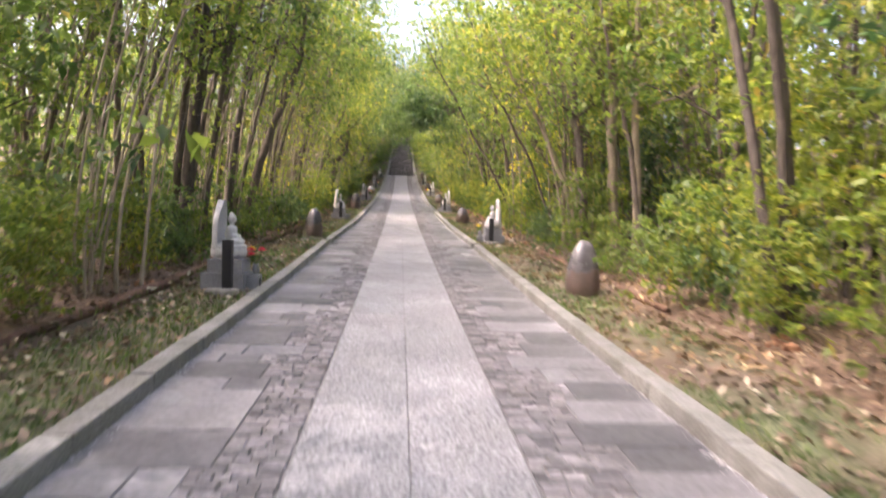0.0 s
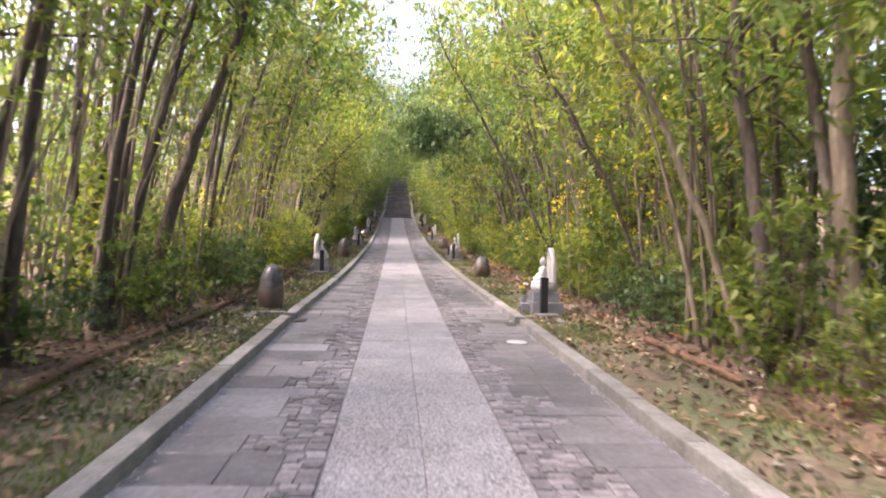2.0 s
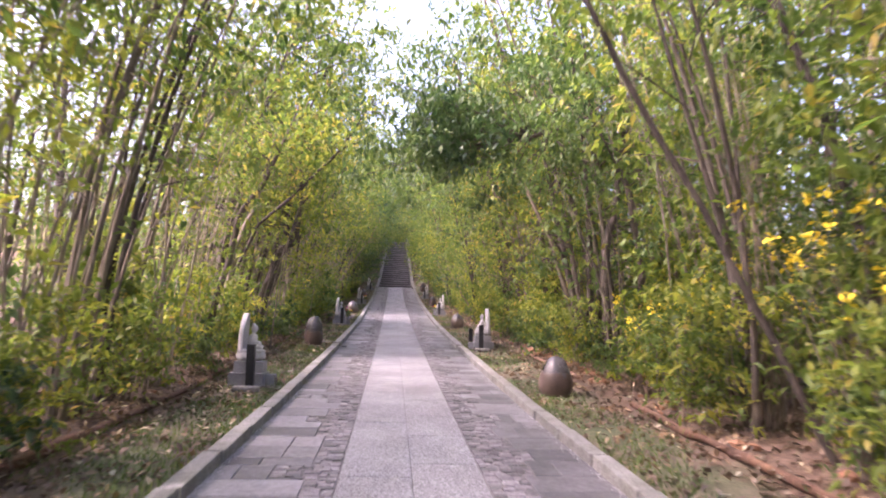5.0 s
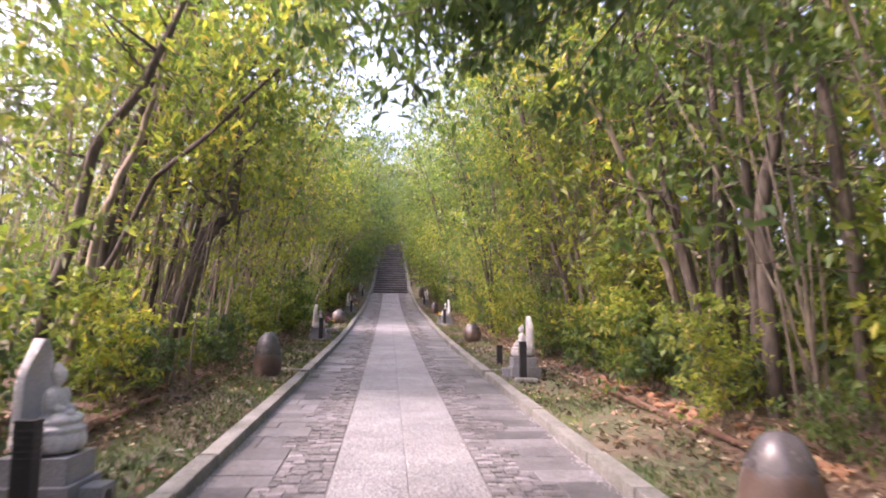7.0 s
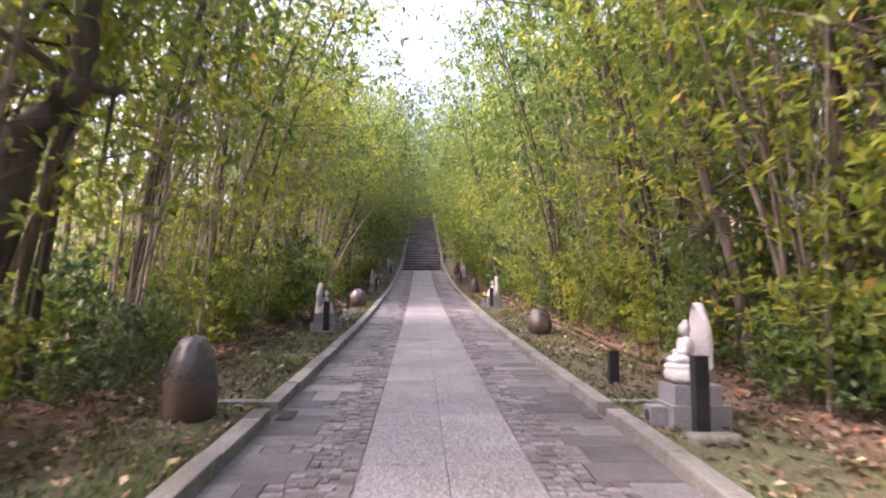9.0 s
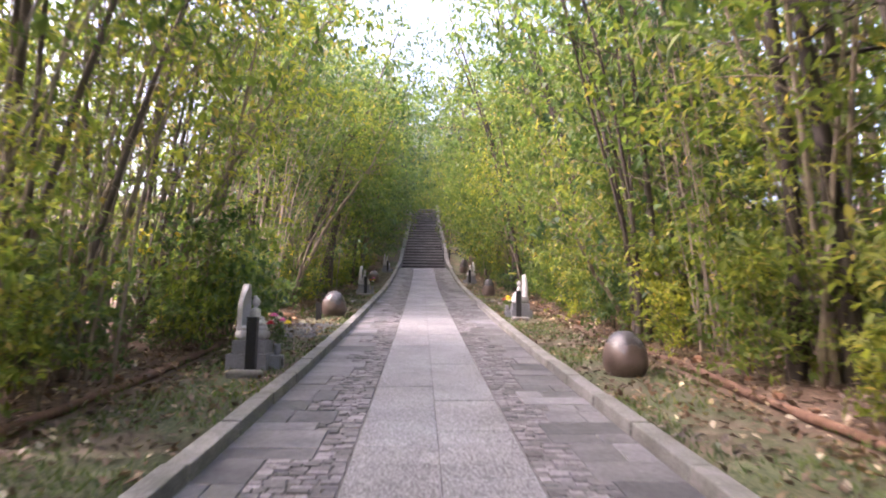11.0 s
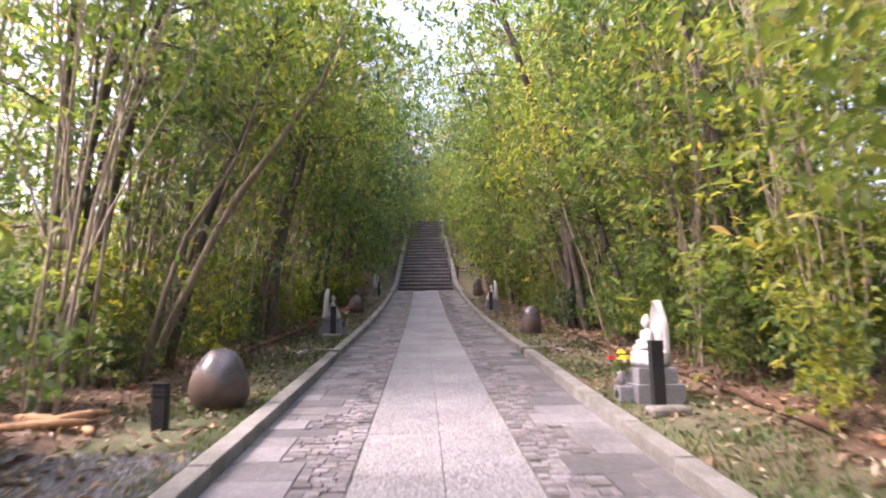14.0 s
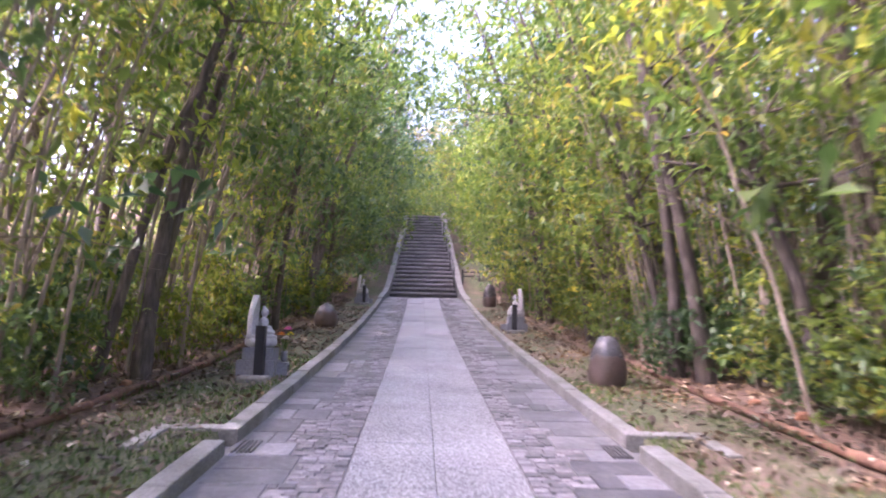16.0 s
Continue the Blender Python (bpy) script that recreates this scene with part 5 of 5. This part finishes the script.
def build_cover():
    y = 11.9
    ob = thing("drain_cover", "small round pale cover set into the paving", "cover", m=tilt_pose(1.27, y, grade(y) - ROAD_DROP + 0.006))
    bm = bmesh.new()
    lathe(bm, [(0.125, -0.03), (0.125, 0.0), (0.118, 0.006), (0.09, 0.006), (0.085, 0.003)], 24)
    part("lid", bm, STATUE, ob)
    bm = bmesh.new()
    lathe(bm, [(0.14, -0.03), (0.14, 0.002), (0.128, 0.002), (0.128, -0.03)], 24)
    part("rim", bm, IRON, ob)


build_cover()


def build_pebbles():
    """Loose pebbles in the gutter joint along both kerbs."""
    rng = np.random.default_rng(19)
    v, f = [], []
    for _ in range(5200):
        side, y = (-1, 1)[rng.integers(2)], rng.uniform(-3, 26)
        x = side * (kerb_in(y) - abs(rng.normal(0, 0.035)) - 0.006)
        r = rng.uniform(0.004, 0.011)
        z = grade(y) - ROAD_DROP + 0.002
        b = len(v)
        for k in range(5):
            a = 2 * math.pi * k / 5 + rng.uniform(0, 0.5)
            v.append((x + r * math.cos(a), y + r * math.sin(a), z - 0.004))
        v.append((x, y, z + r * 0.8))
        f += [(b + k, b + (k + 1) % 5, b + 5) for k in range(5)]
    tagged(new("pebbles", mesh_from("pebbles", v, f, PEBBLE)), "pale loose pebbles in the gutter along the kerbs", "pebbles", "", "stuff")


build_pebbles()


def build_clods():
    rng = np.random.default_rng(88)
    bm = bmesh.new()
    for k in range(150):
        side = -1 if k % 3 == 0 else 1
        y = rng.uniform(21.5, 26.5) if k < 60 else rng.uniform(-2, 55)
        side = 1 if k < 60 else side
        x = side * rng.uniform(2.72, 3.15)
        r = rng.uniform(0.025, 0.085)
        g = bmesh.ops.create_icosphere(bm, subdivisions=1, radius=r)
        for v in g["verts"]:
            v.co = v.co * rng.uniform(0.7, 1.25)
            v.co.z *= 0.65
        bmesh.ops.translate(bm, vec=(x, y, ground_z(x, y) + r * 0.3), verts=g["verts"])
    tagged(new("soil_clods", mesh_bm("soil_clods", bm, SOIL)), "loose reddish-brown soil clods along the verge", "soil", "", "stuff")


build_clods()


def build_paving():
    rng = random.Random(31)
    # centre strip: two columns of long slabs
    half, ln = 0.545, 1.05
    me = [slab_mesh("granite_slab", half - 0.005, ln - 0.003, 0.05, GRANITE, 0.003)]
    for col in (0, 1):
        y = Y0 + (0.4 if col else 0.0)
        while y < FOOT - 0.05:
            yc = y + ln / 2
            ob = part("granite_slab", me[0], None, road)
            ob.matrix_basis = tilt_pose((col - 0.5) * half, yc, grade(yc) - ROAD_DROP + rng.uniform(-0.0015, 0.0025))
            y += ln
    # side bands: big slabs from the kerb inwards, small setts between them and the strip
    sizes = {}
    far_v, far_f = [], []
    set_v, set_f = [], []
    setts = 0

    def sett(store_v, store_f, poly, y, h, tz, inset=0.13):
        b = len(store_v)
        cx, cy = sum(p[0] for p in poly) / 4, sum(p[1] for p in poly) / 4
        for (px, py) in poly:
            store_v.append((px, py, tz(py) - 0.016))
        for (px, py) in poly:
            store_v.append((px + (cx - px) * inset, py + (cy - py) * inset, tz(py) + h))
        for k in range(4):
            j = (k + 1) % 4
            store_f.append((b + k, b + j, b + 4 + j, b + 4 + k))
        store_f.append((b + 4, b + 5, b + 6, b + 7))

    def top(y):
        return grade(y) - ROAD_DROP

    for side in (-1, 1):
        y = Y0
        while y < FOOT - 0.1:
            l = rng.choice((0.24, 0.30, 0.34, 0.40, 0.46))
            inner = rng.choice((0.78, 0.88, 0.96, 1.06))
            outer = round(kerb_in(y), 2) - 0.012
            cuts = [(inner, outer)]
            if rng.random() < 0.3:
                m = inner + (outer - inner) * rng.choice((0.4, 0.6))
                cuts = [(inner, m), (m, outer)]
            for a, b in cuts:
                w = round(b - a, 3)
                if y < 40:
                    key = (w, l)
                    if key not in sizes:
                        sizes[key] = slab_mesh("paving_slab", w - 0.007, l - 0.007, 0.05, SLAB, 0.004)
                    ob = part("paving_slab", sizes[key], None, road)
                    ob.matrix_basis = tilt_pose(side * (a + b) / 2, y + l / 2, top(y + l / 2) + rng.uniform(-0.002, 0.004), rng.uniform(-0.5, 0.5))
                else:
                    x0, x1 = sorted((side * (a + 0.006), side * (b - 0.006)))
                    sett(far_v, far_f, [(x0, y + 0.006), (x1, y + 0.006), (x1, y + l - 0.006), (x0, y + l - 0.006)], y, rng.uniform(-0.002, 0.004), top, 0.03)
            # setts
            rows = max(2, round(l / 0.075))
            for r in range(rows):
                ya, yb = y + l * r / rows, y + l * (r + 1) / rows
                x = half + 0.006
                while x < inner - 0.03:
                    w = min(rng.uniform(0.06, 0.15), inner - x)
                    if inner - x - w < 0.05:
                        w = inner - x
                    j = lambda: rng.uniform(-0.009, 0.009)
                    poly = [(side * (x + 0.003 + j() * 0.6), ya + 0.003 + j()), (side * (x + w - 0.003 + j() * 0.6), ya + 0.003 + j()),
                            (side * (x + w - 0.003 + j() * 0.6), yb - 0.003 + j()), (side * (x + 0.003 + j() * 0.6), yb - 0.003 + j())]
                    if side < 0:
                        poly = poly[::-1]
                    h = rng.uniform(-0.006, 0.009)
                    if 4.2 < y < 8.0 and setts < 300:
                        sv, sf = [], []
                        sett(sv, sf, poly, y, h, top)
                        part("sett", mesh_from("sett", sv, sf, RUBBLE), None, road)
                        setts += 1
                    else:
                        sett(set_v, set_f, poly, y, h, top)
                    x += w
            y += l
    tagged(part("paving_slabs_far", mesh_from("paving_slabs_far", far_v, far_f, SLAB), None, road), "", "", "", "stuff")
    tagged(part("setts_rest", mesh_from("setts_rest", set_v, set_f, RUBBLE), None, road), "", "", "", "stuff")


build_paving()
